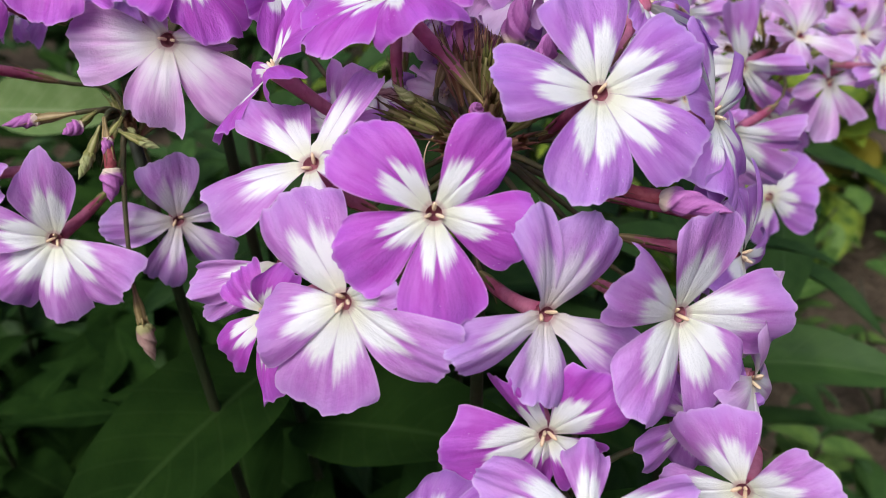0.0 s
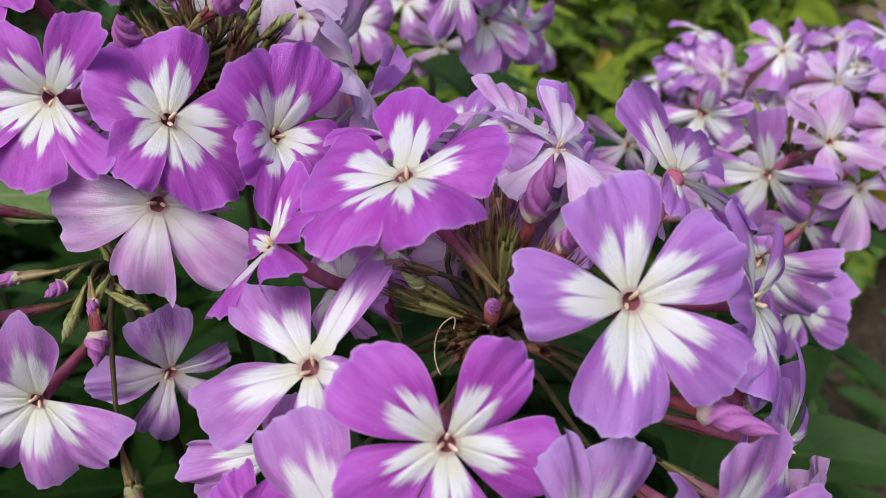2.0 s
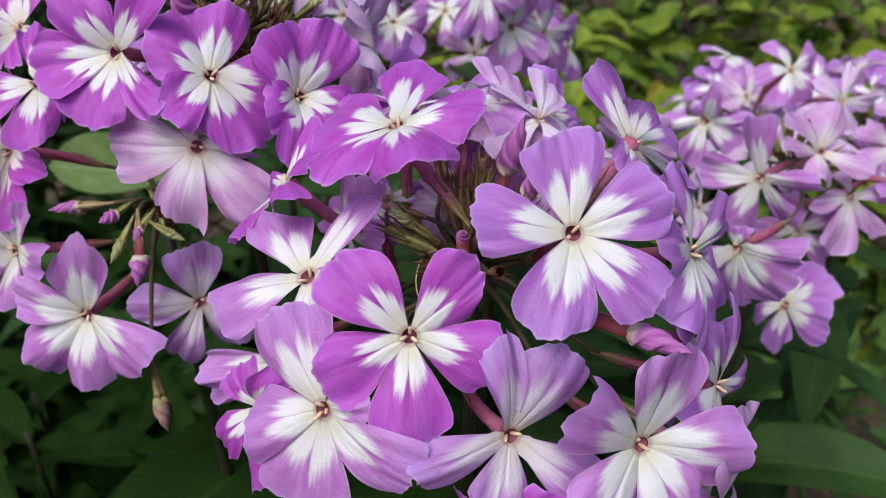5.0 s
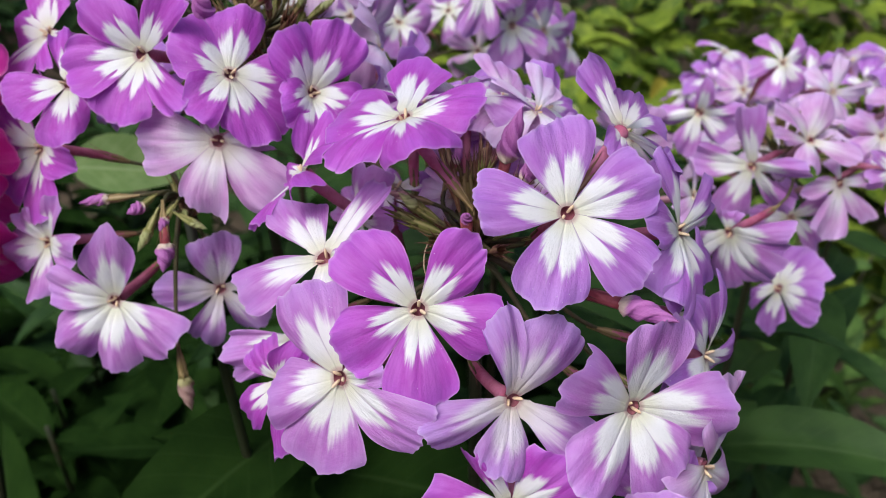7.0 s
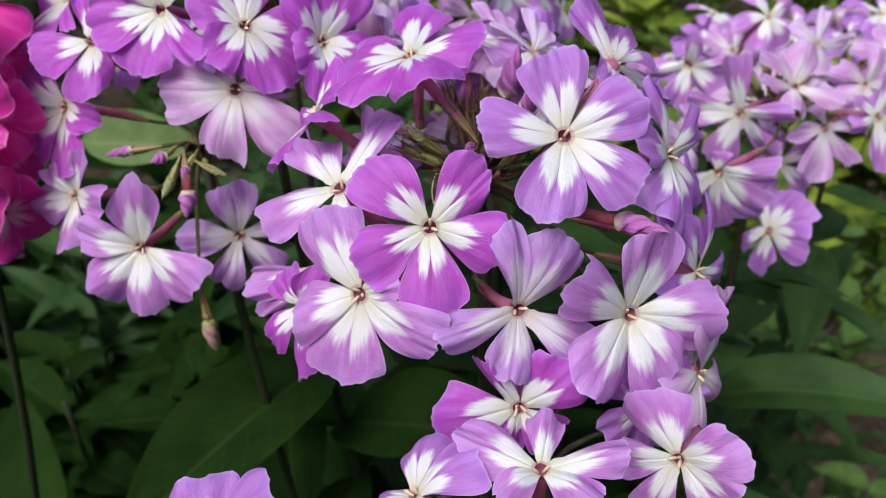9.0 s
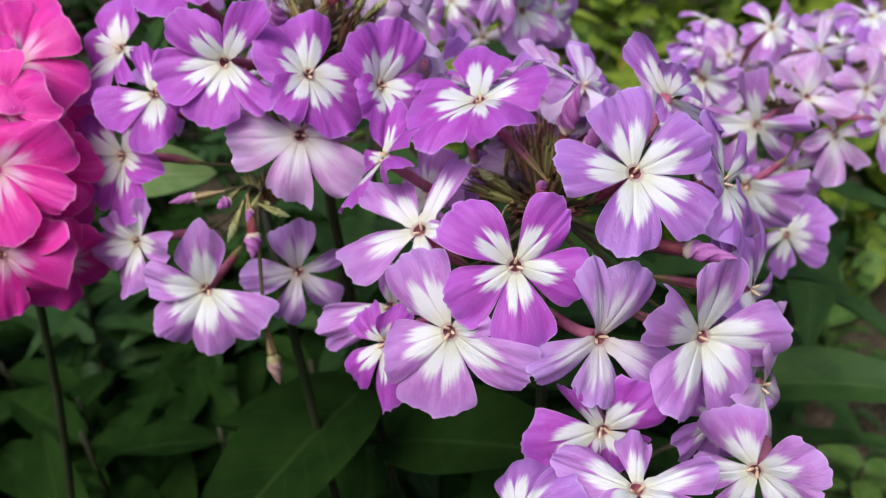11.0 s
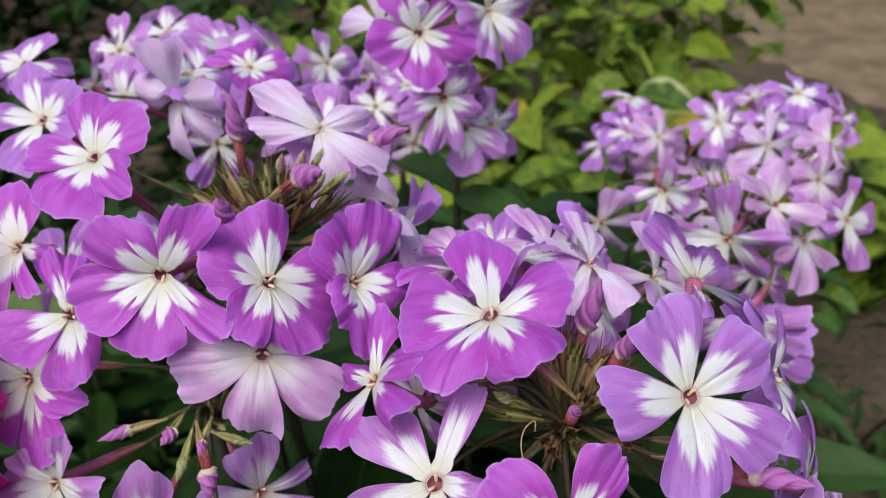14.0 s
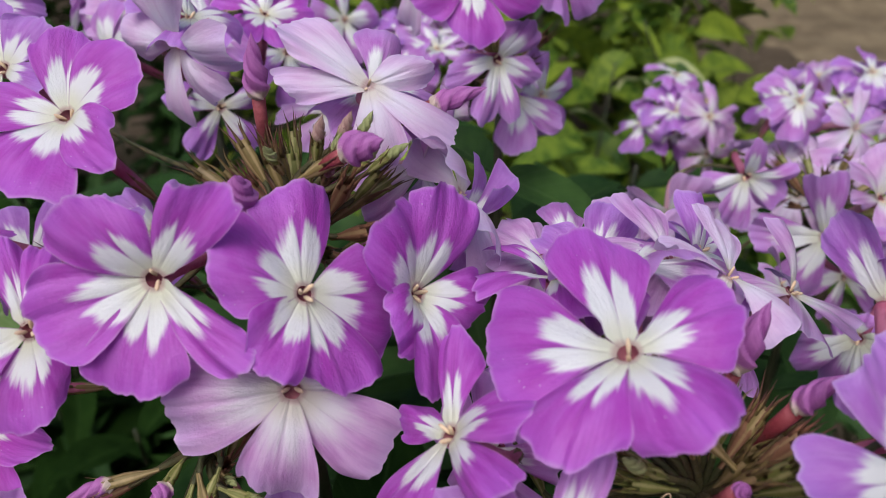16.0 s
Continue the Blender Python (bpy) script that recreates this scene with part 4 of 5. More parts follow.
flower(behind, (0.0009, 0.2958, 0.8580), 24, 12, 0, 0.0177, 12, "mauve", petals=((37, 16, 7.8, 14.3, 4.7, 9.2), (-32, 15.7, 4.7, 11.1, 4.5, 11.7), (-87, 19.2, 3.1, 15, 3.4, 16.6), (-121, 20.1, 4.6, 16.7, 4.5, 16.3), (178, 19.9, 3.5, 11.8, 4.7, 19.9)))
flower(behind, (0.0114, 0.3170, 0.8366), 15, 16, 0, 0.0173, 26, "mauve", petals=((73, 17.8, 6.6, 12.8, 4.4, 10.1), (-37, 17.8, 5.7, 16.4, 4.2, 12.8), (-113, 20.1, 6.7, 16, 6.8, 16.8), (175, 12.1, 3.8, 8.7, 3.8, 9.5), (111, 11.9, 2.6, 12.2, 2.8, 10.2)))
flower(behind, (0.0244, 0.3337, 0.8293), 32, 18, 73, 0.0164, 3, "mauve", (0, -5, 5, 0, 0), (0.92, 0.98, 0.97, 1.00, 1.00), "mid")
flower(beside, (0.0859, 0.2936, 0.8126), -6, -2, 0, 0.0178, 15, "mauve", petals=((85, 16.2, 3.3, 8.1, 3.5, 10), (19, 16.2, 3.4, 15, 2.7, 10.9), (-39, 16.1, 5, 12, 5.6, 13.5), (-106, 18.1, 5.2, 13.2, 6.1, 17.1), (-171, 18.6, 3.6, 12.7, 4.3, 12.7)))
flower(yonder, (0.1300, 0.4622, 0.7470), -6, 66, 87, 0.0176, 9, "violet", (-0, 3, -1, 1, -2), (0.99, 0.98, 0.97, 1.00, 1.01), "mid")
flower(beside, (0.1268, 0.3386, 0.8173), 24, 41, 99, 0.0159, -5, "mauve", (4, -9, 2, 0, 3), (0.92, 1.02, 0.93, 1.00, 0.97), "mid")
flower(further, (0.2056, 0.4107, 0.7958), 6, 64, 66, 0.0173, 1, "violet", (-2, 3, -7, 5, 0), (0.99, 0.99, 0.94, 0.98, 1.02), "mid")
flower(beside, (0.1226, 0.2751, 0.8104), 17, 48, 0, 0.0179, 26, "faded", petals=((66, 18.5, 6.6, 13.2, 6.3, 12.8), (-38, 18.8, 4.5, 15.5, 3.8, 14.5), (-121, 17.1, 5.1, 12.3, 5.4, 11.4), (176, 17.9, 3.7, 16.4, 2.4, 11.1), (138, 22.8, 4, 13.3, 5, 19.5)))
flower(beside, (0.0630, 0.2979, 0.7979), -15, -16, 75, 0.0172, 1, "faded", (-3, -7, -0, 2, 8), (1.06, 0.93, 0.98, 0.92, 1.01), "slim")
flower(yonder, (0.1394, 0.4355, 0.7671), 17, 38, 61, 0.0175, 1, "faded", (1, 2, -1, -2, 0), (0.97, 1.01, 0.99, 1.00, 0.96), "slim")
flower(beside, (0.1855, 0.3437, 0.7985), 17, 38, 78, 0.0172, -6, "faded", (2, -2, 1, -1, 0), (0.97, 1.01, 0.95, 1.01, 0.98), "slim")
flower(beside, (0.1606, 0.2848, 0.7943), 21, 16, 0, 0.0175, 2, "mauve", petals=((78, 16.5, 7.8, 15.3, 4, 7), (-28, 19.2, 6, 10.2, 9.4, 12.8), (-87, 22.5, 4.9, 14.5, 6.7, 22.1), (-173, 13.1, 3.1, 9.7, 4.1, 10.4), (138, 14, 2.9, 10.3, 3.6, 13.4)))
flower(beside, (0.1474, 0.3309, 0.8083), 13, 14, 68, 0.0157, -4, "back", (1, -2, 3, -4, 2), (0.92, 1.01, 0.95, 0.98, 0.96), "slim")
flower(yonder, (0.1357, 0.4764, 0.7747), 58, 73, 16, 0.0164, -6, "mauve", (4, 2, -6, -0, -0), (1.00, 0.97, 0.95, 1.00, 0.96), "mid")
flower(beside, (0.1673, 0.3195, 0.7940), 18, 22, 63, 0.0167, 2, "faded", (-2, -3, 4, -2, 3), (0.97, 0.99, 0.95, 0.99, 0.99), "mid")
flower(further, (0.1640, 0.4110, 0.7850), -5, 50, 75, 0.0160, 5, "mauve", (1, 3, -5, 3, -2), (1.01, 0.95, 0.95, 1.00, 0.94), "slim")
flower(behind, (0.0380, 0.3804, 0.8081), 75, 30, 63, 0.0160, -6, "mauve", (-2, 2, -3, 1, 2), (0.97, 1.00, 0.97, 0.99, 0.92), "mid")
flower(front, (0.0107, 0.1849, 0.8499), 54, 47, 68, 0.0126, -4, "faded", (-2, 0, -2, -4, 8), (0.94, 1.02, 0.87, 0.97, 0.91), "mid")
flower(front, (0.0229, 0.1945, 0.8536), 53, 64, 46, 0.0115, -9, "violet", (-1, 6, -9, 3, 1), (1.00, 0.96, 0.87, 0.98, 0.86), "mid")
flower(front, (0.0006, 0.1652, 0.8417), 6, 31, 90, 0.0166, -61, "back", (4, -4, 2, -1, -1), (0.98, 0.99, 0.97, 0.96, 0.99), "mid")
flower(beside, (0.0781, 0.2478, 0.8003), 54, 29, 54, 0.0135, -0, "faded", (-4, -4, 3, -4, 9), (0.91, 1.01, 0.90, 0.97, 0.95), "slim")
flower(front, (-0.0150, 0.1746, 0.8374), 30, 77, 71, 0.0120, -8, "violet", (3, 3, -5, 4, -5), (1.01, 0.91, 0.94, 0.96, 0.86), "mid")
flower(deep, (-0.0346, 0.3187, 0.8358), 28, 58, 78, 0.0160, -4, "mauve", (-1, 1, -4, 4, 1), (1.01, 0.97, 0.97, 0.97, 0.93), "mid")
flower(deep, (-0.0503, 0.2988, 0.8438), 19, 61, 85, 0.0150, -4, "faded", (0, 2, -3, 3, -1), (1.02, 0.93, 0.97, 0.97, 0.91), "mid")
flower(front, (-0.0233, 0.1689, 0.8310), -52, 17, 97, 0.0145, 3, "mauve", (0, -12, 6, -5, 12), (1.00, 1.03, 0.79, 0.95, 0.97), "mid")

# side-on and half-hidden flowers
flower(front, (0.0390, 0.1595, 0.8632), 147, 22, 0, 0.0165, 0, "violet", bends=(18, -12, -60, 58, 20), petals=((50, 18, 3.2, 14.5, 4.2, 16.5), (203, 17, 6, 14.5, 6, 14), (140, 11, 4.5, 8.5, 4, 9), (-105, 15, 4.5, 12, 4, 13), (100, 10, 4, 8.5, 4.5, 8.5)), tube_end=(0.0310, 0.1440, 0.8590))
flower(front, (0.0030, 0.1790, 0.8620), 0, 115, 20, 0.0150, 4, "mauve", shape="mid", bends=(10, -14, 8, -6, 14))
flower(upper, (-0.0300, 0.2200, 0.8640), 70, 10, 35, 0.0165, 10, "faded", shape="mid", bends=(10, -24, 8, -36, 12))
flower(upper, (-0.0235, 0.2150, 0.8520), 60, -10, 80, 0.0165, 14, "violet", shape="mid", bends=(22, -14, 18, -26, 6))
flower(front, (0.0519, 0.1445, 0.8467), 62, 22, 70, 0.018, 5, "violet", shape="mid")
flower(front, (0.0532, 0.1411, 0.8262), 60, 5, 40, 0.018, 5, "violet", shape="mid")
flower(front, (0.0610, 0.1371, 0.8186), 62, 10, 110, 0.017, 0, "violet", shape="mid")
flower(front, (0.0620, 0.1275, 0.8034), 50, -5, 20, 0.017, 0, "faded", shape="mid")
flower(front, (-0.0335, 0.1400, 0.8138), -15, 15, 0, 0.0175, 5, "mauve", petals=((-160, 22.2, 4.7, 18.2, 4.6, 20.1), (-138, 24, 3.4, 25, 2, 15.7), (83, 13, 3.8, 11.8, 3.9, 10.7), (18, 13, 2.8, 11.5, 3, 12.2), (-78, 12.5, 4.3, 11.1, 3.8, 10.9)))
flower(behind, (-0.018, 0.3058, 0.8832), -35, 15, 105, 0.0195, -5, "back", shape="slim")
flower(upper, (-0.0401, 0.2107, 0.8865), 5, 33, 0, 0.0185, 0, "back", petals=((137, 20, 5.3, 14.3, 3.9, 14.9), (177, 15.3, 4.3, 17.9, 3, 11.6), (-89, 15.7, 5, 13.9, 5.4, 13.2), (-39, 18.8, 3.4, 16.8, 3.5, 17.3), (15, 13.1, 3.8, 11.4, 3.8, 7.6)))
flower(front, (0.0018, 0.1953, 0.8500), -40, 62, 20, 0.0145, 0, "violet", shape="mid", bends=(-25, 10, -38, 0, 18))
flower(front, (0.0122, 0.1846, 0.8590), 60, 52, 50, 0.0145, 5, "faded", shape="mid", bends=(0, -28, 14, -10, -35))
flower(front, (0.0202, 0.1761, 0.8600), 85, 50, 10, 0.0140, 5, "back", shape="mid", bends=(15, -30, 5, -42, -10))
flower(front, (-0.0072, 0.2005, 0.8500), 20, 48, 35, 0.0140, 0, "faded", shape="mid", bends=(-40, 5, -15, 12, -30))
flower(upper, (-0.0234, 0.2061, 0.8641), 100, 20, 35, 0.016, 0, "back", shape="mid")
flower(front, (0.0099, 0.1921, 0.8391), 10, 38, 30, 0.0165, 4, "faded", shape="mid", bends=(5, -15, 8, -20, 0))
flower(front, (0.0155, 0.2067, 0.8425), 30, 62, 0, 0.0160, 0, "faded", shape="mid", bends=(20, -10, 12, -25, 5))
flower(front, (0.0213, 0.1924, 0.8510), 40, 55, 60, 0.0145, 6, "violet", shape="mid", bends=(25, -20, 0, 15, -10))
flower(front, (0.0238, 0.1832, 0.8439), 45, 35, 15, 0.0150, 5, "mauve", shape="mid", bends=(0, -12, 20, -8, 10))
flower(front, (0.0420, 0.1894, 0.8441), 65, 50, 45, 0.0150, 8, "faded", shape="mid", bends=(18, -22, 8, 0, -15))
flower(front, (0.0014, 0.2121, 0.8440), -10, 65, 20, 0.0150, 3, "mauve", shape="mid", bends=(15, 0, -20, 22, -8))
flower(upper, (-0.1065, 0.2330, 0.8400), -20, 48, 30, 0.0155, 4, "violet", shape="mid", bends=(8, -14, 6, -10, 0))
flower(upper, (-0.0934, 0.2440, 0.8390), 0, 60, 55, 0.0145, 2, "violet", shape="mid", bends=(0, -18, 10, -6, 12))
flower(upper, (-0.1211, 0.2380, 0.8380), -30, 40, 5, 0.0150, 5, "violet", shape="mid", bends=(10, 0, -16, 8, -12))
flower(low, (0.0488, 0.1116, 0.7990), 20, 10, 60, 0.0135, 5, "violet", shape="mid")
flower(low, (0.06, 0.1162, 0.8045), 60, 10, 20, 0.017, 5, "faded", shape="mid")
# pink heads
flower(pink, (-0.1447, 0.1659, 0.8455), 5, 30, 0, 0.0200, 9, "pink", petals=((31, 23.2, 11.1, 17.9, 7.9, 11.1), (-25, 23.7, 6, 18.9, 6.7, 19.9), (-78, 21.8, 8.8, 17.9, 9.4, 16.8), (-171, 19.7, 7.7, 16.8, 9.4, 19.2), (94, 18.7, 5.7, 13, 7.8, 17.6)), claw=1.4)
flower(pink, (-0.1400, 0.1867, 0.8690), 15, 55, 30, 0.0185, 9, "pink", shape="full", bends=(8, -12, 4, -18, 14), broad=1.08)
flower(pink, (-0.1497, 0.1610, 0.8204), 0, 5, 0, 0.0200, 9, "pink", petals=((36, 23.1, 8, 23.8, 4.6, 13.1), (-25, 21.2, 10.5, 12.9, 14.3, 18.9), (-104, 22.2, 7.8, 20.6, 6.2, 17.2), (-170, 22, 7.1, 18.2, 9.3, 23.2), (100, 18.1, 6.8, 14.5, 7.8, 16.2)), claw=1.4)
flower(pink, (-0.1600, 0.1822, 0.8640), -20, 60, 10, 0.020, 9, "pink", shape="full", bends=(8, -12, 4, -18, 14), broad=1.08)
flower(pink, (-0.1800, 0.1700, 0.8450), -50, 35, 10, 0.020, 9, "pink", shape="full", bends=(8, -12, 4, -18, 14), broad=1.08)
flower(pink, (-0.1480, 0.1930, 0.8230), 50, 10, 10, 0.0170, 9, "pink", shape="full", bends=(8, -12, 4, -18, 14), broad=1.08)
flower(pink, (-0.1430, 0.1900, 0.8520), 45, 25, 40, 0.0170, 9, "pink", shape="full", bends=(8, -12, 4, -18, 14), broad=1.08)
flower(pink, (-0.1520, 0.2000, 0.8760), 10, 75, 50, 0.0185, 9, "pink", shape="full", bends=(8, -12, 4, -18, 14), broad=1.08)
flower(pink, (-0.1400, 0.1740, 0.8090), 35, -5, 25, 0.0160, 9, "pink", shape="full", bends=(8, -12, 4, -18, 14), broad=1.08)
flower(pink, (-0.1385, 0.1800, 0.8380), 25, 30, 5, 0.0150, 9, "pink", shape="full", bends=(8, -12, 4, -18, 14), broad=1.08)
flower(pink, (-0.1420, 0.1750, 0.8600), 0, 35, 15, 0.0160, 9, "pink", shape="full", bends=(8, -12, 4, -18, 14), broad=1.08)
flower(upper, (-0.0390, 0.2240, 0.8795), 60, 66, 20, 0.0150, 10, "mauve", shape="mid", bends=(12, -10, 20, -16, 4))
# buds
bud(upper, (-0.061, 0.215, 0.884), 10, 82, "slim", 0.013)
bud(upper, (-0.0455, 0.186, 0.885), 60, 35, "round", 0.0088, 0.006)
bud(upper, (-0.063, 0.184, 0.878), 20, 60, "round", 0.0085)
bud(upper, (-0.028, 0.214, 0.880), 75, 25, "slim", 0.012)
bud(front, (0.0135, 0.1570, 0.8557), 66, 79, "slim", 0.0142, 0.009)
bud(front, (0.0008, 0.1684, 0.8484), 150, 52, "slim", 0.0068, 0.004)
bud(front, (-0.0082, 0.1578, 0.8443), -98, 9, "dry", 0.0066, 0.002)
bud(front, (0.0182, 0.1462, 0.8565), 45, 66, "slim", 0.0110)
bud(front, (0.006, 0.137, 0.851), 0, 60, "round", 0.004)
bud(front, (0.0385, 0.125, 0.8405), 60, 5, "slim", 0.013)
bud(lower, (-0.0906, 0.1690, 0.8335), -82, -6, "slim", 0.0085, 0.002)
bud(lower, (-0.0815, 0.1680, 0.8327), -25, -8, "round", 0.0055, 0.002)
bud(lower, (-0.0792, 0.1646, 0.8277), -35, -52, "green", 0.0072, 0.001)
bud(lower, (-0.0747, 0.1660, 0.8303), -30, -35, "round", 0.0042, 0.002)
bud(lower, (-0.0747, 0.1624, 0.8246), 12, -58, "round", 0.0078, 0.006)
bud(lower, (-0.0684, 0.1654, 0.8301), 72, -18, "green", 0.0055, 0.001)
bud(lower, (-0.0722, 0.1711, 0.8292), 40, 20, "green", 0.0045, 0.001)
bud(lower, (-0.0743, 0.1561, 0.7839), 20, -78, "dry", 0.0115, 0.004)
for k, (az, el, kind, long) in enumerate(((60, 48, "green", 0.0050), (85, 38, "green", 0.0055), (40, 62, "green", 0.0045), (30, 72, "dry", 0.006), (100, 55, "green", 0.005), (70, 66, "dry", 0.006), (115, 40, "green", 0.005), (20, 50, "dry", 0.005), (-30, 60, "green", 0.005))):
    bud(upper, Vector((-0.053, 0.203, 0.864)) + facing(az, el) * 0.019, az, el, kind, long, 0.002)
bud(front, (-0.0053, 0.1444, 0.8496), -75, 40, "green", 0.0060, 0.003)


def style(root, points):
    """A dried, curled thread left by a fallen flower."""
    line = [local(root, p) for p in points]
    line = bow(line[0], line[1], line[2], line[3], 12) + bow(line[3], line[3] * 2 - line[2], line[4], line[5], 10)[1:]
    vs, fs = sweep(line, [0.00016] * len(line), 5)
    part("style", mesh_of("style", vs, fs, STYLE), root, label="thin straw-coloured dried style")


style(front, [Vector(p) for p in ((-0.0026, 0.1389, 0.8343), (-0.0044, 0.1405, 0.8362), (-0.0040, 0.1435, 0.8405), (-0.0021, 0.1443, 0.8419), (0.0004, 0.1450, 0.8432), (-0.0004, 0.1435, 0.8408))])
spent_calyxes(front, (0.007, 0.148, 0.839), 34, 0.0200, 4)
spent_calyxes(upper, (-0.055, 0.206, 0.8580), 30, 0.018, 5)
spent_calyxes(lower, (-0.0752, 0.1798, 0.8222), 6, 0.007, 6)
spent_calyxes(beside, (0.125, 0.305, 0.790), 20, 0.022, 7)
spent_calyxes(behind, (0.008, 0.322, 0.845), 8, 0.016, 8)


def fill_head(root, centre, rx, rz, count, seed, kinds, lo=0):
    """More flowers all round a head, faces outward."""
    r = random.Random(seed)
    c = Vector(centre)
    for k in range(count):
        az, el = 137.5 * k + r.uniform(-15, 15), lo + (85 - lo) * ((k + 0.5) / count) ** 0.8
        d = facing(az, el)
        flower(root, c + Vector((d.x * rx, d.y * rx, d.z * rz)), az + r.uniform(-15, 15), min(88, el + r.uniform(-12, 12)), r.uniform(0, 72), r.uniform(0.0155, 0.0185), r.uniform(-6, 14), kinds[k % len(kinds)], shape=("slim", "mid")[k % 2])


fill_head(beside, (0.135, 0.330, 0.765), 0.045, 0.030, 9, 21, ("mauve", "faded", "back"), 5)
fill_head(yonder, (0.135, 0.462, 0.740), 0.028, 0.024, 7, 22, ("faded", "mauve", "violet"), 5)
fill_head(further, (0.205, 0.425, 0.762), 0.040, 0.026, 10, 25, ("mauve", "faded", "violet"), 5)
fill_head(hind, (-0.095, 0.365, 0.835), 0.050, 0.030, 15, 23, ("violet", "faded", "mauve"), 5)
fill_head(deep, (-0.010, 0.420, 0.800), 0.045, 0.026, 12, 24, ("faded", "violet", "mauve"), 5)

# ---- unseen board walls added to close the garden round the viewer, blocking low sky ----
def fence(name, x0, y0, x1, y1):
    root = tagged(new(name), "plain dark board wall added out of view to block low sky light", "fence", kind="structure")
    n = 16
    way = Vector((x1 - x0, y1 - y0, 0)) / n
    for k in range(n):
        a = Vector((x0, y0, -0.05)) + way * k
        b = a + way * 0.985
        out = Vector((-way.y, way.x, 0)).normalized() * 0.02
        tall = Vector((0, 0, 2.1))
        vs = [a, b, b + out, a + out, a + tall, b + tall, b + out + tall, a + out + tall]
        part("board", mesh_of("board", vs, [(0, 3, 2, 1), (4, 5, 6, 7), (0, 1, 5, 4), (1, 2, 6, 5), (2, 3, 7, 6), (3, 0, 4, 7)], ADDED_BOARDS, soft=False), root)


fence("added_wall_south", -2.6, -2.4, 2.6, -2.4)
fence("added_wall_west", -2.6, -2.4, -2.6, 3.6)
fence("added_wall_east", 2.6, 3.6, 2.6, -2.4)
fence("added_wall_north", -2.6, 3.6, 2.6, 3.6)

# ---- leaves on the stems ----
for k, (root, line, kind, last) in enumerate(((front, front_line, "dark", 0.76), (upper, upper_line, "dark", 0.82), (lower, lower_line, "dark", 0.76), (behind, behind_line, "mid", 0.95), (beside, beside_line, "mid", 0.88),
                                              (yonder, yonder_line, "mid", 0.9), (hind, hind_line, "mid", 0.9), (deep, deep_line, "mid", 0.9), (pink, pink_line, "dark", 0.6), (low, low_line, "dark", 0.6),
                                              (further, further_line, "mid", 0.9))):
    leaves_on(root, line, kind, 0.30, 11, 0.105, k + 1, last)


def leafy_stem(x, y, tall, seed, kind):
    """A flowerless young phlox shoot."""
    r = random.Random(seed)
    root, line = phlox(x, y, (x + r.uniform(-0.05, 0.05), y + r.uniform(-0.06, 0.02), tall), "leafy green phlox shoot without flowers", "leafy shoots")
    leaves_on(root, line, kind, 0.25, 13, 0.085 if kind == "weed" else 0.13, seed)


part("leaf", LEAVES["pale", 1], hind, Matrix.Translation(local(hind, (-0.1803, 0.3523, 0.7441))) @ pose(0, 0, 0, 35, 10, 20) @ Matrix.Diagonal((0.062, 0.066, 0.06, 1)) @ pose(-0.5, 0, 0), "broad pale green leaf")
shoots = random.Random(77)
# unseen shoots below the view, added to keep light off the lower leaves
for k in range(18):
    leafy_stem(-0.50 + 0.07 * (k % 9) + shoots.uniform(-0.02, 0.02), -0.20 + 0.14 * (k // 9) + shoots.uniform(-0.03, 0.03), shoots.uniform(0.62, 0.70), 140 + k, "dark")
for k in range(54):
    row, x = k // 9, -0.55 + 0.115 * (k % 9) + shoots.uniform(-0.04, 0.04) - 0.03 * (k // 9 % 2)
    tall = shoots.uniform(0.50, 0.62) - 0.02 * row
    # shoots up to x = 0.10 carry the leaf with shade in its colour
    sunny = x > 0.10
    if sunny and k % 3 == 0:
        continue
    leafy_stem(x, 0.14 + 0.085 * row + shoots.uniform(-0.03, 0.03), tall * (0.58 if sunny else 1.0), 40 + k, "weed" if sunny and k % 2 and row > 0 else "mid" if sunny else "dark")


for k, (x, y) in enumerate(((0.0, 0.46), (0.05, 0.50), (0.10, 0.56), (0.03, 0.60), (-0.05, 0.52), (0.08, 0.44))):
    leafy_stem(x, y, 0.66 + 0.012 * k, 300 + k, "mid")
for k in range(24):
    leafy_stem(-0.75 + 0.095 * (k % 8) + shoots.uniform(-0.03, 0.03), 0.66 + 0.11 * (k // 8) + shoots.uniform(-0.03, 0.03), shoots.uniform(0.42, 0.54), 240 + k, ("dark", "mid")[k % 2])


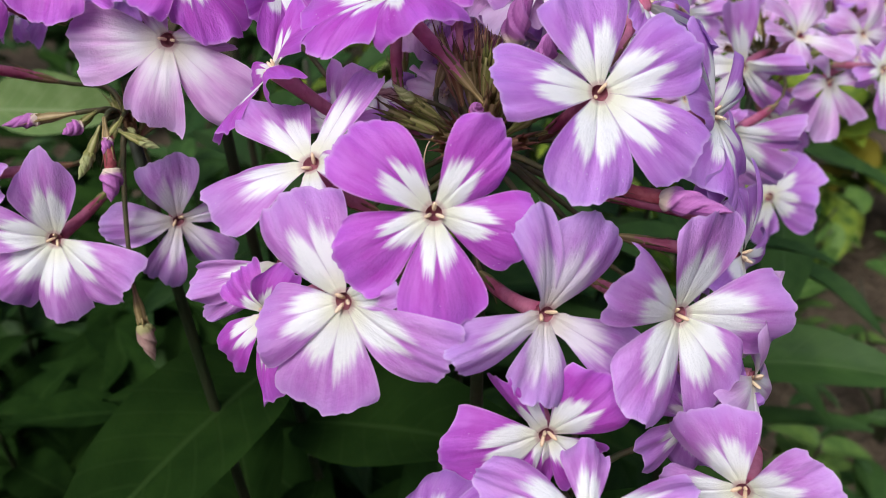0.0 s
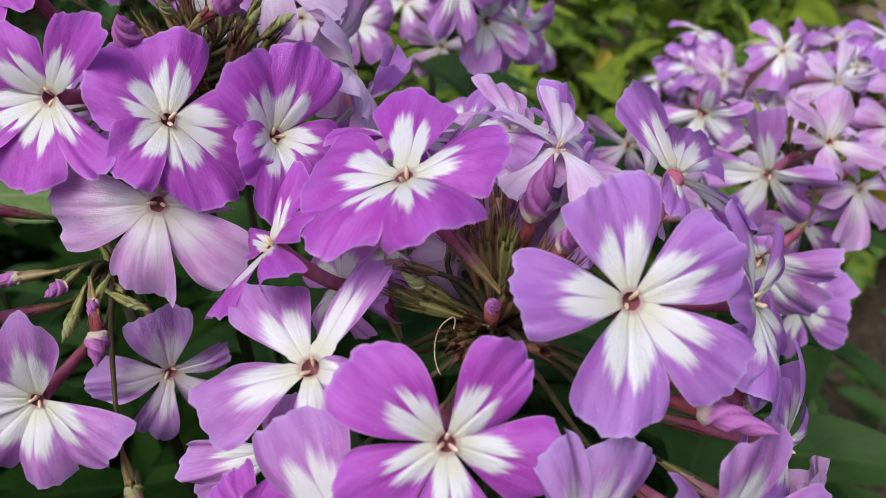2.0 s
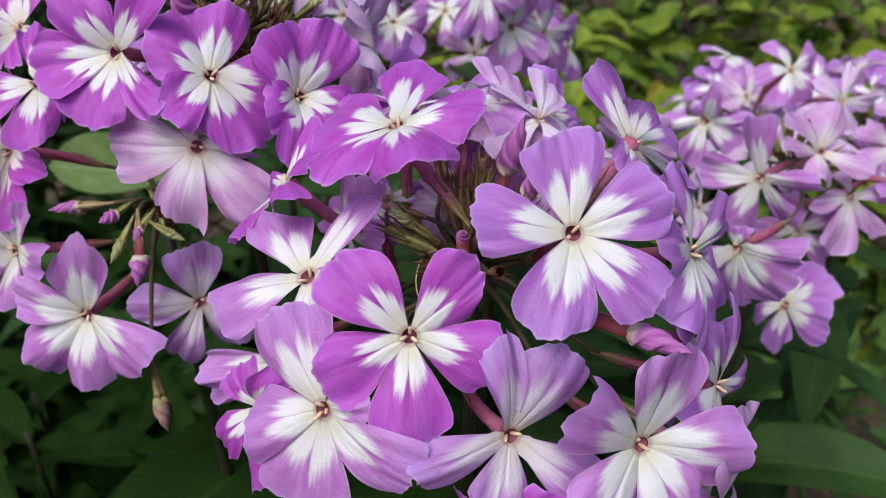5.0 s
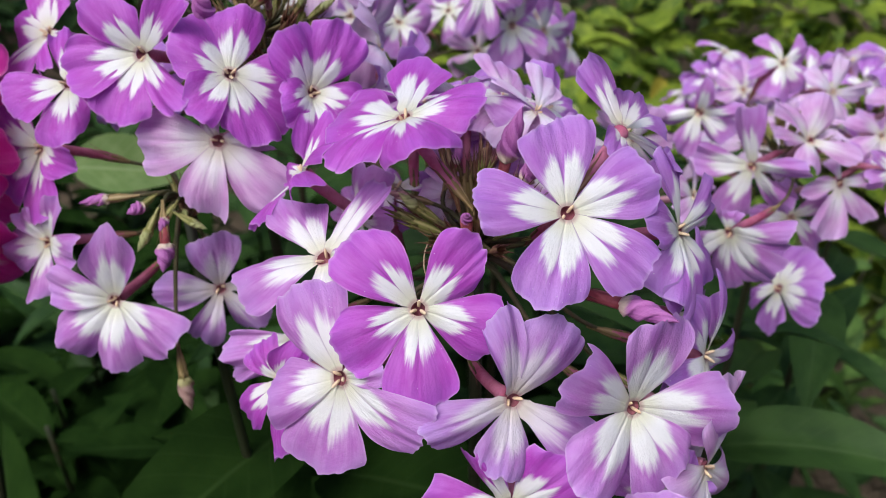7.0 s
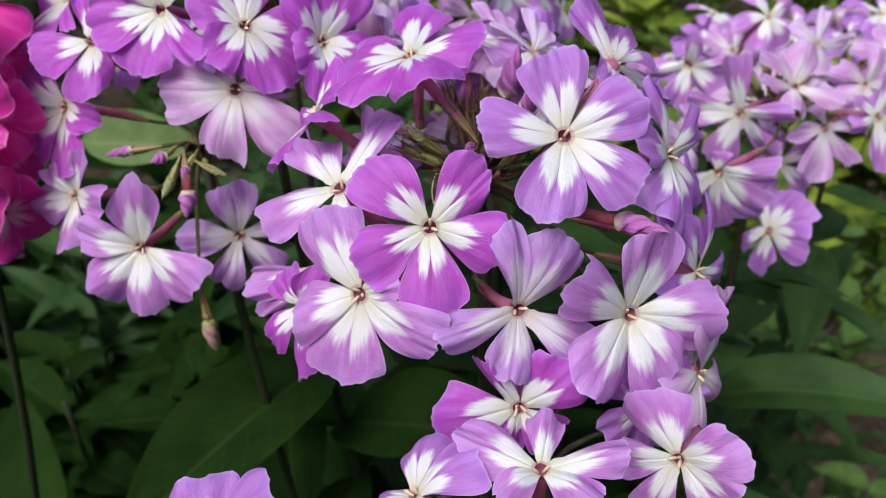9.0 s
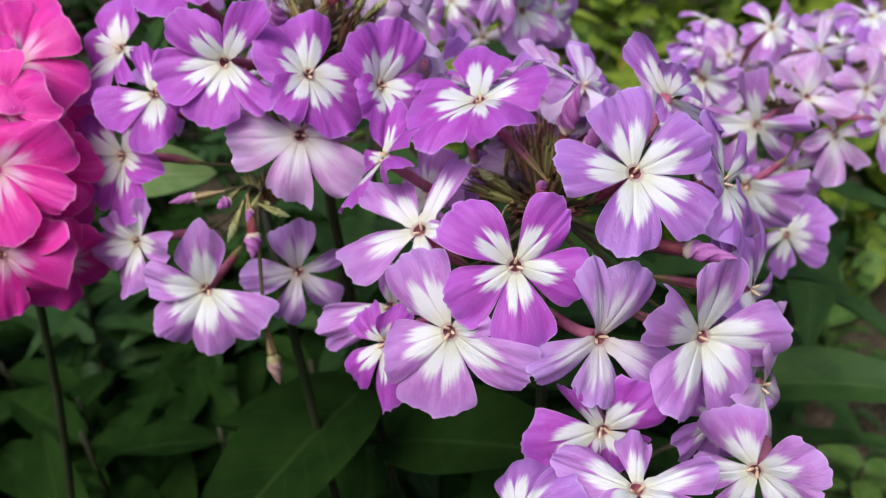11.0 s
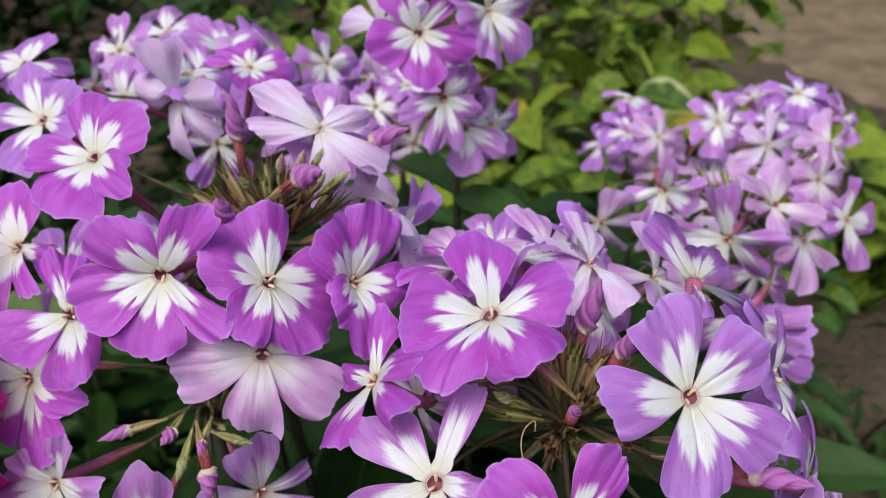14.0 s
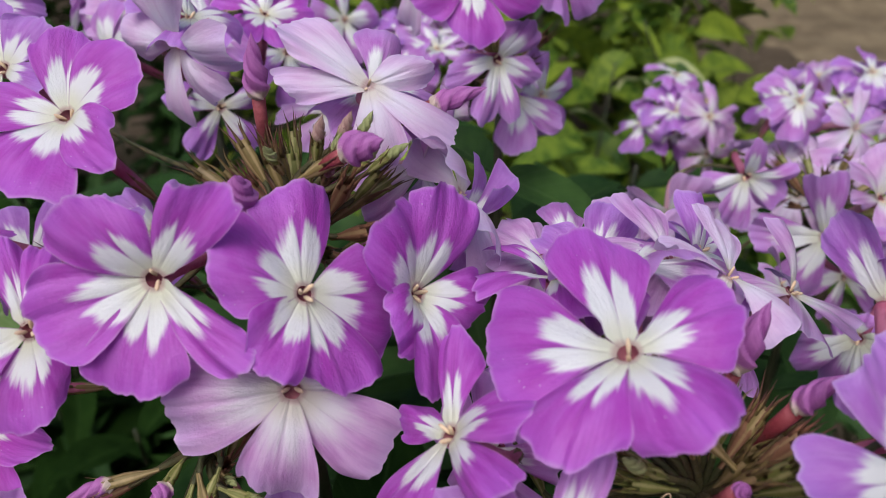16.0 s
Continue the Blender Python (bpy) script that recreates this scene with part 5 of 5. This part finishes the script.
# ---- the green shrubs at the back of the bed ----
def shrub(x, y, tall, wide, count, seed, kind, leaf, label, near=True):
    """A low shrub: bare branches from one foot; each near leaf a piece of its own, far ones one crown."""
    r = random.Random(seed)
    root = tagged(new("shrub"), label, "shrub", "shrubs")
    root.location = (x, y, 0)
    tips, vs_all, fs_all, uv_all = [], [], [], []
    for b in range(7):
        a = 6.28 * b / 7 + r.uniform(-0.3, 0.3)
        top = Vector((wide * math.cos(a) * r.uniform(0.3, 1), wide * math.sin(a) * r.uniform(0.3, 1), tall * r.uniform(0.7, 1.0)))
        line = bow(Vector((0, 0, -0.02)), Vector((0, 0, top.z * 0.5)), top * 0.8, top, 8)
        vs, fs = sweep(line, [0.005 - 0.0035 * i / 8 for i in range(9)], 6)
        part("branch", mesh_of("branch", vs, fs, STEM), root)
        tips.append(line)
    for k in range(count):
        line = tips[k % 7]
        t = r.uniform(0.15, 1.0)
        p = line[min(8, int(t * 8))] + Vector((r.gauss(0, wide * 0.28), r.gauss(0, wide * 0.28), r.gauss(0, tall * 0.07)))
        p.z = max(p.z, 0.06)
        q = leaf * r.uniform(0.6, 1.25)
        m = Matrix.Translation(p) @ pose(0, 0, 0, r.uniform(-30, 30), r.uniform(-25, 40), r.uniform(0, 360)) @ Matrix.Diagonal((q, q * r.uniform(0.85, 1.2), q, 1))
        me = LEAVES["yellow" if kind == "lime" and near and r.random() < 0.03 else kind, r.randrange(4)]
        if near:
            part("leaf", me, root, m)
            continue
        base = len(vs_all)
        vs_all += [m @ v.co for v in me.vertices]
        fs_all += [tuple(i + base for i in f.vertices) for f in me.polygons]
        uv = [None] * len(me.vertices)
        for loop in me.loops:
            uv[loop.vertex_index] = tuple(me.uv_layers[0].data[loop.index].uv)
        uv_all += uv
    if not near:
        tagged(part("crown", mesh_of("crown", vs_all, fs_all, me.materials[0], uv_all), root), kind="stuff")
    return root


sunny_shrub = shrub(0.30, 1.15, 0.50, 0.22, 120, 1, "lime", 0.115, "low shrub with yellow-green leaves behind the phlox")
broad_shrub = shrub(0.62, 1.35, 0.48, 0.26, 120, 2, "lime", 0.125, "bright green shrub with pale leaf margins")
shrub(0.05, 1.30, 0.52, 0.24, 110, 3, "lime", 0.115, "yellow-green shrub at the back of the bed")
shrub(-0.30, 1.15, 0.46, 0.26, 120, 4, "mid", 0.09, "dark green shrub in the shade")
shrub(-0.70, 1.00, 0.46, 0.28, 120, 5, "mid", 0.09, "dark green shrub in the shade")
shrub(1.22, 1.62, 0.20, 0.16, 60, 11, "weed", 0.07, "low green herb at the edge of the trodden earth")
shrub(1.48, 1.80, 0.16, 0.14, 50, 12, "mid", 0.06, "low green herb at the edge of the trodden earth")
shrub(0.92, 1.25, 0.30, 0.18, 60, 6, "lime", 0.09, "low yellow-green shrub beside bare soil")
shrub(0.45, 0.95, 0.38, 0.20, 100, 7, "weed", 0.06, "low green herb with small leaves")
shrub(0.62, 0.80, 0.24, 0.20, 50, 8, "mid", 0.05, "low green herb with small leaves")
shrub(0.28, 0.72, 0.36, 0.16, 90, 9, "mid", 0.08, "low leafy plant under the phlox")
shrub(0.05, 0.85, 0.42, 0.20, 90, 10, "mid", 0.09, "low leafy plant under the phlox")
part("leaf", LEAVES["yellow", 0], sunny_shrub, Matrix.Translation((-0.043, 0.207, 0.406)) @ pose(0, 0, 0, 50, -15, 60) @ Matrix.Diagonal((0.075, 0.080, 0.075, 1)) @ pose(-0.5, 0, 0), "single yellow leaf")
part("leaf", LEAVES["lime", 2], broad_shrub, Matrix.Translation((-0.015, 0.007, 0.479)) @ pose(0, 0, 0, 30, 5, 15) @ Matrix.Diagonal((0.14, 0.12, 0.14, 1)) @ pose(-0.5, 0, 0), "broad pale yellow-green leaf")
back_row = random.Random(9)
for k in range(7):
    shrub(-1.5 + 0.36 * k, 1.85 + back_row.uniform(-0.12, 0.12), back_row.uniform(0.45, 0.6), 0.30, 260, 30 + k, "mid" if k < 4 else "lime", 0.09, "dense leafy green shrub in the second row", near=False)
for k in range(7):
    shrub(-2.4 + 0.48 * k, 2.7 + back_row.uniform(-0.15, 0.15), back_row.uniform(0.6, 0.85), 0.40, 300, 50 + k, "dark" if k < 4 else "mid", 0.10, "dark green bush far back in the garden", near=False)
